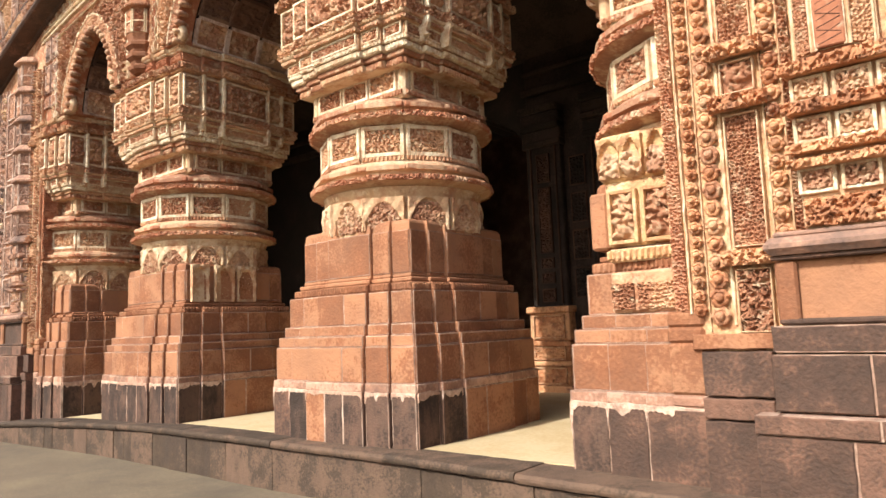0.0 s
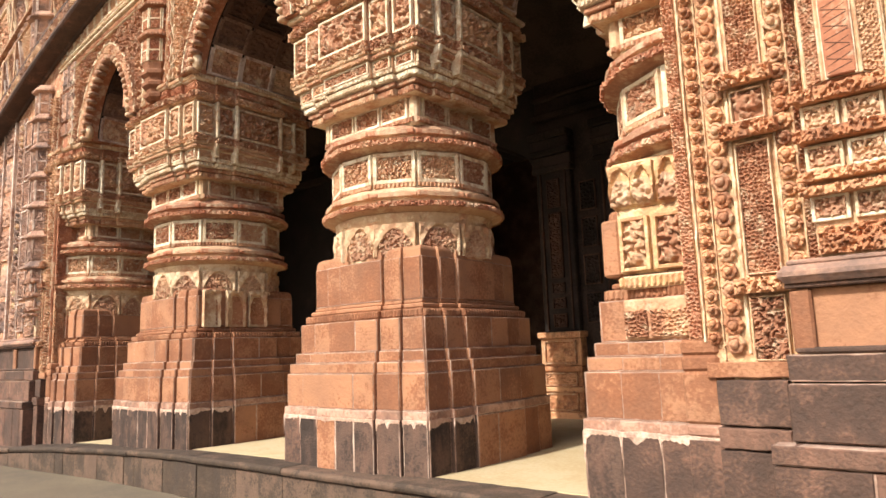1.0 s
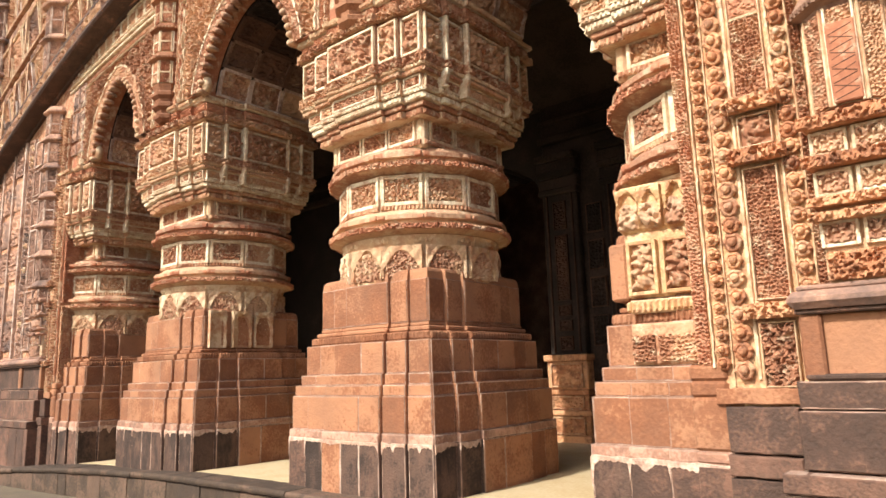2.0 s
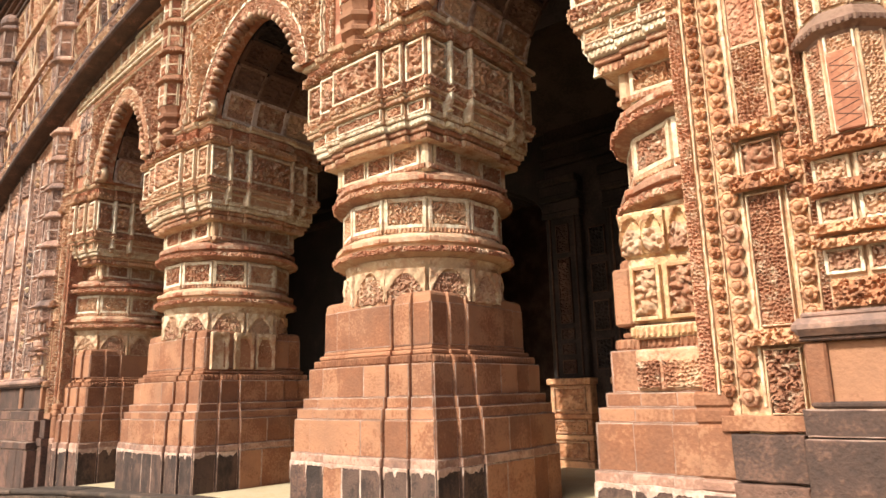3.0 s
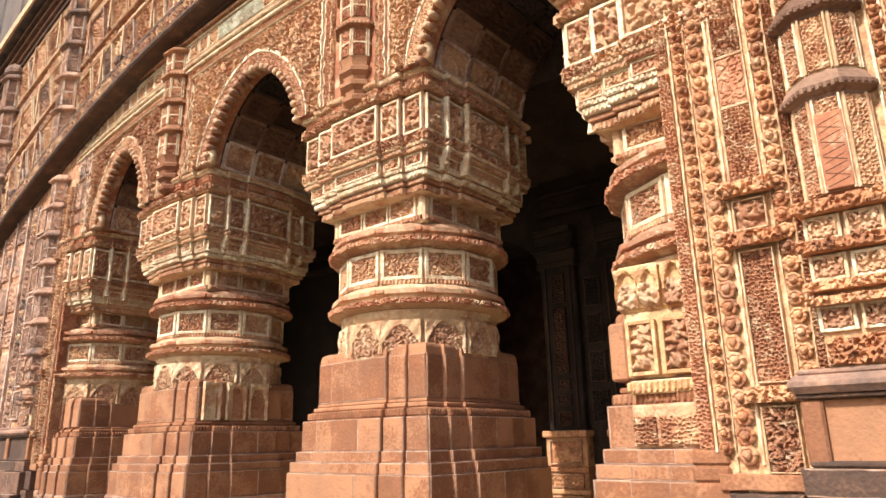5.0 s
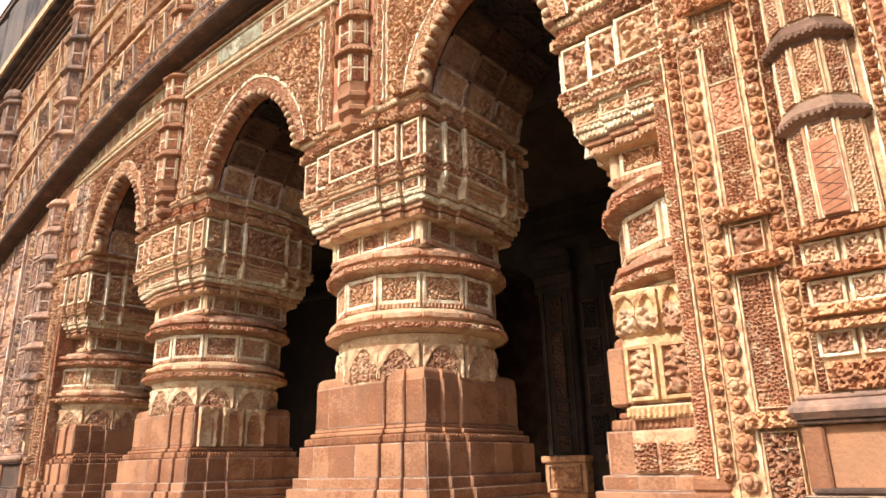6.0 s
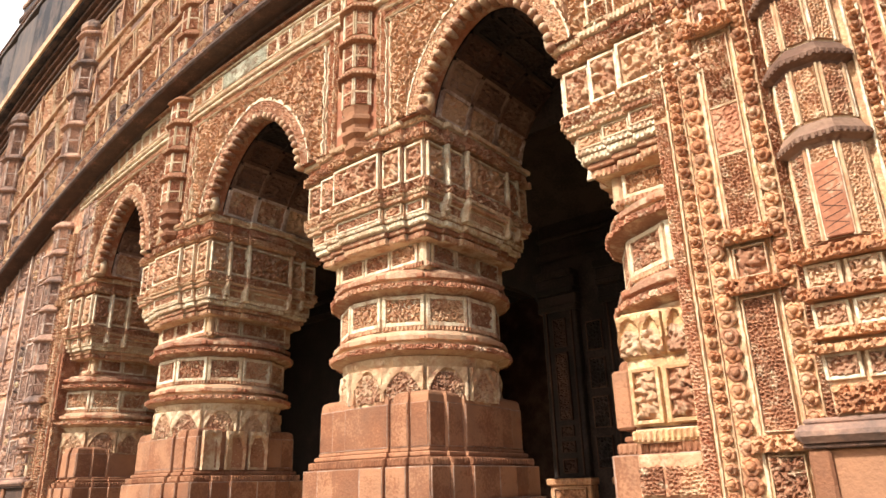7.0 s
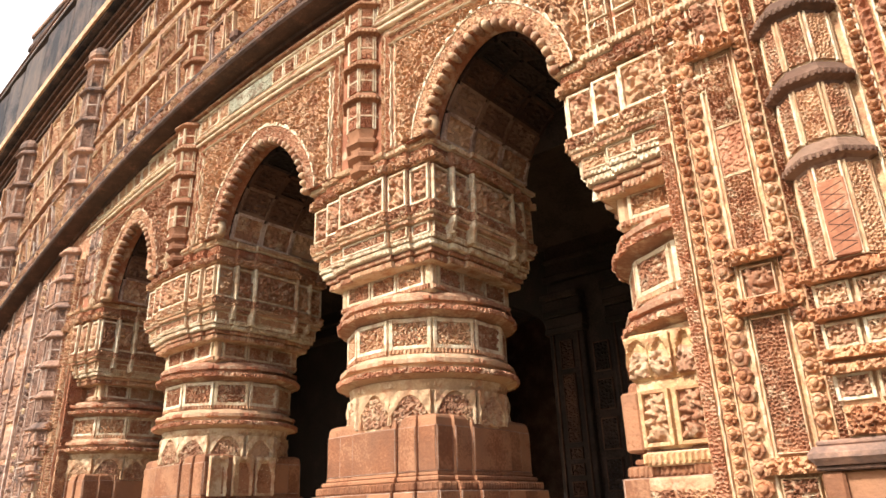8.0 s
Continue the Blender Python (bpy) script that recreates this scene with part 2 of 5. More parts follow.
def relief(kind, w, h, seed=0, depth=0.014, step=0.007, mat=None):
    """A carved tile: x across, z up, relief towards -y, its back at y = 0."""
    mat = mat or M_TERRA
    key = (kind, round(w, 3), round(h, 3), seed, mat.name, depth)
    if key in RELIEFS:
        return RELIEFS[key]
    if kind == "rosette":
        RELIEFS[key] = rosette(w / 2, depth, 6 + seed % 3)
        RELIEFS[key].materials.append(mat)
        return RELIEFS[key]
    rng = np.random.default_rng(abs(hash((round(w * 1000), round(h * 1000), seed, len(kind)))) % 100000)
    step = 0.0072 if kind == "dentil" else 0.0056 if kind == "arches" else step * (0.72 if step < 0.009 else 0.95)
    nx, nz = max(6, int(w / step)), max(6, int(h / step))
    X, Z = np.meshgrid(np.linspace(-w / 2, w / 2, nx), np.linspace(-h / 2, h / 2, nz))
    H = np.zeros_like(X)
    if kind == "lattice":
        p = max(0.0135, 3.4 * step)
        U, V = (X + w) / p, (Z + h) / p
        iu, iv = np.floor(U).astype(int), np.floor(V).astype(int)
        jit = rng.uniform(0.08, 0.92, (iv.max() + 3, iu.max() + 3, 2))
        f1, f2 = np.full_like(X, 9.0), np.full_like(X, 9.0)
        for du in (-1, 0, 1):
            for dv in (-1, 0, 1):
                q = jit[iv + dv + 1, iu + du + 1]
                dist = np.hypot(iu + du + q[..., 0] - U, iv + dv + q[..., 1] - V)
                f2 = np.minimum(np.maximum(f1, dist), f2)
                f1 = np.minimum(f1, dist)
        H = np.clip(1.15 - (f2 - f1) / 0.42, 0, 1) ** 0.7
    elif kind in ("scroll", "bold"):
        big = kind == "bold"
        if big:
            for _ in range(int(5 + w * h / 0.0006)):
                cx, cz = rng.uniform(-w * 0.43, w * 0.43), rng.uniform(-h * 0.43, h * 0.43)
                a, b, t = rng.uniform(0.012, 0.030), rng.uniform(0.006, 0.013), rng.uniform(0, 3.14)
                u, v = (X - cx) * np.cos(t) + (Z - cz) * np.sin(t), -(X - cx) * np.sin(t) + (Z - cz) * np.cos(t)
                q = 1 - (u / a) ** 2 - ((v + rng.uniform(-14, 14) * u * u) / b) ** 2
                H = np.maximum(H, np.clip(q * 2.2, 0, 1) ** 0.7 * rng.uniform(0.55, 1.0))
        for _ in range(int(6 + w * h / (0.00016 if big else 0.00011))):
            cx, cz = rng.uniform(-w / 2, w / 2), rng.uniform(-h / 2, h / 2)
            a, b, t = rng.uniform(0.005, 0.015), rng.uniform(0.0038, 0.0062), rng.uniform(0, 3.14)
            u, v = (X - cx) * np.cos(t) + (Z - cz) * np.sin(t), -(X - cx) * np.sin(t) + (Z - cz) * np.cos(t)
            q = np.clip((1 - (u / a) ** 2 - ((v + 30 * u * u * rng.uniform(-1, 1)) / b) ** 2) * 2.4, 0, 1)
            if big:
                H = H + q * rng.uniform(-0.28, 0.2) * (H > 0.1)
            else:
                H = np.maximum(H, q * rng.uniform(0.55, 1.0))
    elif kind == "rope":
        p = h * 0.9
        u = (X + 0.010 * np.sin(X * 61 + seed) + 0.008 * np.sin(X * 143 + 2 * seed)) / p
        ph = rng.uniform(0.5, 1.0, 400)[(np.floor(u).astype(int)) % 400]
        H = np.sqrt(np.clip(1 - (2 * Z / h) ** 2, 0, 1)) * (0.5 + 0.5 * np.abs(np.sin(math.pi * u)) ** 0.5 * ph) * (0.8 + 0.2 * np.sin(X * 37 + 5 * seed))
        H = H + 0.09 * np.sin(X * 420) * np.sin(Z * 520 + seed) * (H > 0.15)
    elif kind == "dentil":
        p = 0.022
        H = np.where((np.floor((X + w) / p * 2) % 2 == 0) & (np.abs(Z) < h * 0.32), 1.0, 0.25)
    elif kind == "arches":
        p = w / max(1, round(w / 0.21))
        u = ((X + w / 2) % p) / p - 0.5
        tip, lean, rnd = rng.uniform(0.34, 0.46), rng.uniform(0.7, 1.5), rng.uniform(1.3, 2.4)
        top = h * tip - np.abs(u) ** rnd * h * 2.2 * lean
        H = np.clip((Z - top) / 0.006 + 0.5, 0, 1)
        H = np.maximum(H, np.clip((np.abs(u) - 0.42) / 0.03, 0, 1)) * (0.8 + 0.2 * np.sin(X * 90 + 2) * np.sin(Z * 70 + seed))
    H = H + 0.08 * rng.random(H.shape)
    y = -depth * (1.25 if kind in ("scroll", "lattice", "bold") else 1.0) * H - 0.001
    verts = np.stack([X, y, Z], -1).reshape(-1, 3)
    idx = np.arange(nx * nz).reshape(nz, nx)
    quads = np.stack([idx[:-1, :-1], idx[:-1, 1:], idx[1:, 1:], idx[1:, :-1]], -1).reshape(-1, 4)
    g = Geo()
    g.add(verts.tolist(), quads.tolist())
    rim = list(idx[0, :]) + list(idx[1:, -1]) + list(idx[-1, :-1][::-1]) + list(idx[1:-1, 0][::-1])
    k = len(g.v)
    g.v += [(g.v[i][0], 0.002, g.v[i][2]) for i in rim]
    n = len(rim)
    g.f += [(int(rim[(i + 1) % n]), int(rim[i]), k + i, k + (i + 1) % n) for i in range(n)]
    me = g.mesh(kind, kind == "bold")
    me.materials.append(mat)
    RELIEFS[key] = me
    return me


def face_at(x, y, z, turn=0.0, roll=0.0):
    """The pose of a tile whose face looks to -y, turned about z and rolled in its plane."""
    return pose(x, y, z, 0, 0, turn) @ pose(0, 0, 0, 0, roll, 0)


def tile(parent, name, kind, x, y, z, w, h, turn=0.0, roll=0.0, seed=0, depth=0.014, mat=None, step=0.007, label=""):
    return part(name, relief(kind, w, h, seed, depth, step, mat), mat, parent, label, face_at(x, y, z, turn, roll))


def frame_bars(geo, w, h, bar, y0, y1, m=None):
    """Four bars round an opening of w by h, standing from y0 (front) to y1."""
    geo.box(-w / 2 - bar, -w / 2, y0, y1, -h / 2 - bar, h / 2 + bar, 0.002, m)
    geo.box(w / 2, w / 2 + bar, y0, y1, -h / 2 - bar, h / 2 + bar, 0.002, m)
    geo.box(-w / 2, w / 2, y0 + 0.001, y1, h / 2, h / 2 + bar, 0.002, m)
    geo.box(-w / 2, w / 2, y0 + 0.001, y1, -h / 2 - bar, -h / 2, 0.002, m)
    return geo


# ---- the facade's measures ----
PITCH, HALF = 2.058, 0.525
MID = -1.51                        # the facade's axis
FACE = -0.012                      # front of the spandrels
END = -0.03                        # front of the end walls
SPRING = 2.545


def left_end(x):
    """Where the left end keeps what stands at x on the right: its strips are narrower."""
    marks = ((0.81, -3.79), (1.232, -4.235), (1.66, -4.45), (2.0, -4.67), (6.0, -8.67))
    for (a, b), (c, d) in zip(marks, marks[1:]):
        if x <= c:
            break
    return b + (x - a) * (d - b) / (c - a)


def eave1(x):
    return 3.825 - 0.0455 * (x + 1.05) ** 2


def band(x):
    """The curve that the frieze under the lower eave follows."""
    return 3.765 - 0.028 * (x + 1.3) ** 2


def eave2(x):
    return 5.90 - 0.031 * (x - MID) ** 2


# ---- ground, plinth and porch floor ----
g = Geo()
xs = [-300, -120, -60, -30] + [-16 + 1.0 * i for i in range(33)] + [30, 60, 120, 300]
ys = [-300, -120, -60, -30, -16, -8, -4, -2, -1, 0, 2, 8, 16, 30, 60, 120, 300]
g.add([(x, y, -0.252 + 0.01 * noise.noise((x * 0.7, y * 0.7, 0))) for y in ys for x in xs],
      [(j * len(xs) + i, j * len(xs) + i + 1, (j + 1) * len(xs) + i + 1, (j + 1) * len(xs) + i) for j in range(len(ys) - 1) for i in range(len(xs) - 1)])
tagged(part("ground", g, M_GROUND, None), "dusty grey-brown stone paved temple court", "ground", kind="structure")

def lin(a, b, n):
    return [a + (b - a) * i / n for i in range(n + 1)]


def kerb_y(x):
    x = max(-5.2, min(1.6, x))
    return -0.160 - 0.05 * max(0.0, x) - 0.085 * max(0.0, -2.9 - x)


def floor_z(x):
    """The old floor has sunk a little towards one end."""
    return -0.009 * min(0.0, max(x, -4.7) + 1.05) ** 2


plinth = thing("plinth", "low dark stone plinth with a rounded kerb under the porch", "plinth", kind="structure")
part("plinth_core", Geo().box(-7.6, 4.4, -0.08, 9.0, -0.40, -0.16, 0.01), M_KERB, plinth)
rng = random.Random(4)


def kerb_piece(name, x0, x1, out, back, z0, z1, c, mat):
    """A stone of the gently bowed kerb."""
    e, s = rng.uniform(-0.004, 0.004), rng.uniform(-0.003, 0.002)

    def ring(x):
        y, z = kerb_y(x) + out + e + 0.004 * noise.noise((x * 9, out * 50, 0.5)) + 0.003 * noise.noise((x * 31, 2.0, z0)), floor_z(x) + s + 0.002 * noise.noise((x * 14, 7.0, z0))
        return [(x, back, z + z0), (x, y + c * 0.5, z + z0), (x, y, z + z0 + c), (x, y, z + z1 - c), (x, y + c * 0.4, z + z1 - c * 0.4), (x, y + c, z + z1), (x, back, z + z1)]
    g = Geo()
    g.loft([ring(x) for x in lin(x0, x1, max(4, int((x1 - x0) / 0.03)))])
    part(name, g, mat, plinth)


x = -7.6
while x < 4.3:
    w = rng.uniform(0.5, 0.95)
    kerb_piece("kerb_stone", x + 0.0008, x + w - 0.0008, 0.0, 0.05, -0.036, -0.003, 0.012, M_KERB)
    x += w
x = -7.6
while x < 4.3:
    w = rng.uniform(0.10, 0.27)
    kerb_piece("face_stone", x + 0.0006, x + w - 0.0006, 0.02, -0.02, -0.36, -0.046, 0.003, M_KERB)
    x += w
part("bed_joint", Geo().loft([[(x, kerb_y(x) + 0.035, floor_z(x) - 0.05), (x, kerb_y(x) + 0.035, floor_z(x) - 0.03), (x, 0.0, floor_z(x) - 0.03), (x, 0.0, floor_z(x) - 0.05)] for x in lin(-7.6, 4.4, 60)]), M_DARK, plinth)
g = Geo()
g.loft([[(x, 0.03, floor_z(x) - 0.1), (x, 0.03, floor_z(x)), (x, 2.6, floor_z(x)), (x, 2.6, floor_z(x) - 0.1)] for x in lin(-7.0, 3.8, 60)])
tagged(part("porch_floor", g, M_FLOOR, None), "smooth cream plaster porch floor in sunlight", "floor", kind="structure")

# ---- pillars ----
COURSES = [  # half-width, bottom, top, material, mean block width
    (HALF, -0.14, 0.246, "dark", 0.17), (HALF, 0.246, 0.289, "pink", 0.3), (HALF - 0.012, 0.289, 0.463, "block", 0.22),
    (HALF - 0.022, 0.463, 0.517, "block", 0.3), (HALF - 0.045, 0.517, 0.571, "block", 0.4), (HALF - 0.066, 0.571, 0.729, "block", 0.2)]


def rough_block(x0, x1, y0, y1, z0, z1, rng, amp=0.003):
    """A stone with chipped, uneven edges on its front."""
    nx, nz = max(3, int((x1 - x0) / 0.022)), max(3, int((z1 - z0) / 0.022))
    rim = [(x0, z) for z in lin(z0, z1, nz)[:-1]] + [(x, z1) for x in lin(x0, x1, nx)[:-1]] + [(x1, z) for z in lin(z1, z0, nz)[:-1]] + [(x, z0) for x in lin(x1, x0, nx)[:-1]]
    cx, cz = (x0 + x1) / 2, (z0 + z1) / 2
    big = rng.uniform(0, 6.28)

    def ring(y, inset, j):
        out = []
        for k, (x, z) in enumerate(rim):
            e = inset + j * (0.5 * rng.random() + 0.5 * abs(math.sin(k * 0.55 + big)))
            sx = 0 if abs(x - cx) < (x1 - x0) / 2 - 1e-6 else (1 if x < cx else -1)
            sz = 0 if abs(z - cz) < (z1 - z0) / 2 - 1e-6 else (1 if z < cz else -1)
            out.append((x + sx * e, y, z + sz * e))
        return out
    g = Geo()
    edge = ring(0, 0.0004, amp)
    front = [(x + (0.0035 if x < cx else -0.0035), y0 + rng.uniform(0, 0.0008), z + (0.0035 if z < cz else -0.0035)) for x, _, z in edge]
    g.loft([[(x, y1, z) for x, z in rim], [(x, y0 + 0.004, z) for x, _, z in edge], front])
    return g


def lime_strip(x0, x1, out, back, z0, z1, rng):
    """An upright fillet with uneven width and depth."""
    rings, z = [], z0
    while z < z1:
        k, s, o = rng.uniform(0.36, 0.56), rng.uniform(-0.05, 0.05) * (x1 - x0), out + rng.uniform(-0.1, 0.45) * (back - out)
        cx, hw = (x0 + x1) / 2 + s, (x1 - x0) * k
        rings.append([(cx - hw * 1.3, back, z), (cx - hw, o + 0.002, z), (cx - hw * 0.5, o, z), (cx + hw * 0.6, o, z), (cx + hw, o + 0.002, z), (cx + hw * 1.3, back, z)])
        z += rng.uniform(0.012, 0.045)
    return Geo().loft(rings)


def side_blocks(parent, h, z0, z1, d, mat, mean, rng, sides=(0, 1, 3), odd=None):
    """The blocks of the middle of each side, told apart by their joints."""
    for k in sides:
        q = pose(0, 0, 0, 0, 0, 90 * k)
        for lo, hi, e in ((-h, -h * 0.7, 0), (-h * 0.7, -h * 0.4, d), (-h * 0.4, h * 0.4, 2 * d), (h * 0.4, h * 0.7, d), (h * 0.7, h, 0)):
            cuts, x = [lo + 0.001], lo
            while hi - x > mean * 1.5:
                x += mean * rng.uniform(0.75, 1.25)
                cuts.append(x)
            cuts.append(hi - 0.001)
            for a, b in zip(cuts, cuts[1:]):
                use = mat
                if odd and k == 1 and lo > -h * 0.5:
                    use = M_BLOCK
                elif odd and k == 0 and abs(lo + h * 0.4) < 0.001 and a < lo + 0.01:
                    use = odd
                elif odd and rng.random() < 0.25:
                    use = M_WEATHER
                out = -h - e - 0.0056 - rng.uniform(0, 0.002)
                part("stone_block", rough_block(a + 0.0006, b - 0.0006, out, -h - e + 0.004, z0 + 0.0008, z1 - 0.0008, rng, 0.0052 if odd else 0.0028), use, parent, m=q)
            part("mortar_bed", Geo().box(lo + 0.003, hi - 0.003, -h - e - 0.0044, -h - e + 0.003, z0 + 0.001, z1 - 0.001, 0.0008), M_MORTAR, parent, m=q)


def lime_runs(parent, h, z1, d, rng, sides):
    """Ragged lime along the top of the dark course, with drips."""
    for k in sides:
        seed = rng.uniform(0, 50)
        for lo, hi, e in ((-h, -h * 0.7, 0), (-h * 0.7, -h * 0.4, d), (-h * 0.4, h * 0.4, 2 * d), (h * 0.4, h * 0.7, d), (h * 0.7, h, 0)):
            if k == 1 and lo > -h * 0.5:
                continue
            rings = []
            for x in lin(lo + 0.002, hi - 0.002, max(8, int((hi - lo) / 0.005))):
                drip = 0.016 + 0.030 * max(0.0, noise.noise((x * 11, seed, 0.0))) + 0.10 * max(0.0, noise.noise((x * 26, seed, 4.0)) - 0.25) + 0.008 * noise.noise((x * 90, seed, 2.0))
                edge = min(x - lo, hi - x)
                drip += 0.16 * max(0.0, 0.010 - edge) / 0.010 * (0.5 + 0.5 * math.sin(seed + 3 * hi))
                y = -h - e - 0.0078
                t = z1 + 0.004 + 0.012 * noise.noise((x * 17, seed, 9.0))
                rings.append([(x, y + 0.006, t), (x, y - 0.0012, t - 0.004), (x, y - 0.0012, z1 - drip + 0.003), (x, y + 0.006, z1 - drip)])
            part("lime_run", Geo().loft(rings), M_RUN, parent, m=pose(0, 0, 0, 0, 0, 90 * k))


def carved_pillar(name, label, seed, m, jamb=False, sides=(0, 1, 3)):
    rng = random.Random(seed)
    p = thing(name, label, "pillar", m, group="porch pillars")
    mats = {"dark": M_DARK, "pink": M_PINK, "block": M_BLOCK}
    d = 0.018
    for h, z0, z1, mk, mean in COURSES:
        mat = mats[mk]
        g = Geo()
        tier(g, h, z0, z1, d, 0.004)
        course = part("base_course", g, mat, p)
        side_blocks(course, h, z0, z1, d, mat, mean, rng, sides, (M_WEATHER if jamb else M_BLOCK) if mk == "dark" else None)
        if mk == "dark":
            lime_runs(course, h, z1, d, rng, sides)
    # dentil course and the step above it
    g = Geo()
    tier(g, HALF - 0.085, 0.730, 0.772, d, 0.006)
    row = part("dentil_course", g, M_BLOCK, p)
    for k in sides:
        h = HALF - 0.085
        for a, b, e in ((-h, -h * .7, 0), (-h * .7, -h * .4, d), (-h * .4, h * .4, 2 * d), (h * .4, h * .7, d), (h * .7, h, 0)):
            part("dentils", relief("dentil", b - a - 0.004, 0.038, 0, 0.010, 0.0055, M_BLOCK), M_BLOCK, row, m=pose(0, 0, 0, 0, 0, 90 * k) @ face_at((a + b) / 2, -h - e, 0.75))
    g = Geo()
    tier(g, HALF - 0.105, 0.774, 0.798, d, 0.006)
    tier(g, HALF - 0.122, 0.798, 0.818, d, 0.006)
    part("base_step", g, M_BLOCK, p)
    off = Vector((-0.02, -0.02, 0)) if jamb else Vector((0, 0, 0))
    done = set(p.children)
    # shaft with petal-shaped shoulders
    g = Geo()
    rings = []
    for z, e in ((0.818, 0.0), (1.04, -0.003), (1.07, -0.006), (1.084, -0.014), (1.092, -0.032)):
        rings.append([(x, y, z) for x, y in ratha(HALF - 0.125 + e, d)])
    g.loft(rings)
    shaft = part("shaft", g, M_BLOCK, p)
    side_blocks(shaft, HALF - 0.1265, 0.82, 1.035, d, M_BLOCK, 0.22, rng, sides)
    # neck with small blind arches, in lime
    g = Geo()
    g.loft([ngon(0.44, 1.02, 24, 7.5), ngon(0.435, 1.22, 24, 7.5), ngon(0.455, 1.275, 24, 7.5)])
    neck = part("neck", g, M_BUFF, p)
    for k in range(12):
        q = pose(0, 0, 0, 0, 0, 30 * k + 90 + rng.uniform(-2, 2))
        w = 2 * 0.452 * math.sin(radians(15)) * 0.93
        ap = 0.445 * math.cos(radians(15))
        part("blind_arch", relief("arches", w, 0.17, k % 5, 0.024, 0.006, M_BUFF), M_BUFF, neck, m=q @ face_at(0, -ap, 1.135))
        part("carved_petal", relief("scroll", w * 0.78, 0.15, k % 3, 0.013, 0.006, M_RING), M_RING, neck, m=q @ face_at(0, -ap - 0.003, 1.12))
        part("dentils", relief("dentil", w, 0.024, 0, 0.007, 0.0055, M_BUFF), M_BUFF, neck, m=q @ face_at(0, -ap, 1.25))
    # two rings with a carved drum between them, a second drum above
    for z, r in ((1.275, 0.524), (1.605, 0.528)):
        g = Geo()
        g.loft([*[ngon(r - i, z + k, 24, 7.5) for i, k in ((0.095, -0.004), (0.055, 0.010), (0.020, 0.020), (0.010, 0.024), (0.008, 0.046), (0.030, 0.050), (0.050, 0.056), (0.050, 0.074), (0.024, 0.078), (0.022, 0.100), (0.048, 0.106), (0.054, 0.120), (0.066, 0.13), (0.08, 0.138))]])
        ring = part("ring_moulding", g, M_RING, p)
        g = Geo()
        for k in range(12):
            w = 2 * r * math.sin(radians(15))
            for i in range(4):
                xx = (i - 1.5) * w / 4
                q = pose(0, 0, 0, 0, 0, 30 * k + 90)
                ap = r * math.cos(radians(15))
                hw = w / 8 * rng.uniform(0.55, 0.95)
                g.box(xx - hw, xx + hw, -ap + rng.uniform(0.008, 0.018), -ap + 0.045, z + 0.076, z + 0.100 + rng.uniform(0, 0.008), 0.006, q)
        part("ring_beading", g, M_RED, ring)["kind"] = "stuff"
        for k in range(24):
            wr = 2 * (r - 0.008) * math.sin(radians(7.5))
            part("carved_rope", relief("scroll", wr + 0.004, 0.028, k % 6, 0.012, 0.0062, M_RED), M_RED, ring, m=pose(0, 0, 0, 0, 0, 15 * k + rng.uniform(-0.8, 0.8)) @ face_at(0, -(r - 0.012) * math.cos(radians(7.5)), z + 0.035 + rng.uniform(-0.003, 0.003), 0, rng.uniform(-2, 2)))
    z0, z1, r = 1.405, 1.606, 0.452
    drum = part("drum", Geo().loft([ngon(r, z0), ngon(r, z1)]), M_LIME, p)
    w = 2 * r * math.sin(radians(15))
    ap = r * math.cos(radians(15))
    for k in range(12):
        q = pose(0, 0, 0, 0, 0, 30 * k + 90)
        lo = z0 + 0.048
        hh = z1 - 0.03 - lo
        part("carved_panel", relief("scroll", w * 0.80, hh, k % 4, 0.016, 0.006), M_TERRA, drum, m=q @ face_at(0, -ap + 0.004, lo + hh / 2))
        g = Geo()
        frame_bars(g, w * 0.80, hh, w * 0.085, -ap - 0.017, -ap + 0.004, q @ pose(0, 0, lo + hh / 2))
        part("panel_frame", g, M_LIME, drum)
        part("dentils", relief("dentil", w * 0.96, 0.026, 0, 0.010, 0.0055, M_TERRA), M_TERRA, drum, m=q @ face_at(0, -ap - 0.008, z0 + 0.018))
    # square block with framed panels and corner posts
    s, z0, z1 = 0.347, 1.735, 1.905
    block = part("neck_block", Geo().box(-s, s, -s, s, z0, z1, 0.01), M_LIME, p)
    for k in sides:
        q = pose(0, 0, 0, 0, 0, 90 * k)
        for i, x in enumerate((-0.205, 0.0, 0.205)):
            part("carved_panel", relief("scroll", 0.165, 0.085, (i + k) % 4, 0.016, 0.006), M_TERRA, block, m=q @ face_at(x, -s, 1.835))
            g = Geo()
            frame_bars(g, 0.165, 0.088, 0.016, -0.018, 0.0, q @ face_at(x, -s, 1.835))
            part("panel_frame", g, M_LIME, block)
        part("dentils", relief("dentil", 2 * s, 0.026, 0, 0.012, 0.0055, M_TERRA), M_TERRA, block, m=q @ face_at(0, -s - 0.012, 1.762))
        part("corner_post", Geo().box(s - 0.035, s + 0.012, -s - 0.012, -s + 0.035, z0, z1, 0.012), M_BUFF, block, m=q)
    d = 0.026
    # capital: courses that widen upwards, then the frieze and the abacus
    steps = [(0.405, 1.885, 1.925, M_BUFF), (0.425, 1.927, 1.955, M_TERRA), (0.44, 1.957, 1.99, M_LIME), (0.452, 1.992, 2.078, M_TERRA), (0.478, 2.08, 2.105, M_BUFF),
             (0.486, 2.107, 2.132, M_LIME), (0.475, 2.132, 2.42, M_TERRA), (0.498, 2.42, 2.462, M_TERRA), (0.482, 2.462, 2.515, M_RED), (0.505, 2.515, 2.548, M_LIME)]
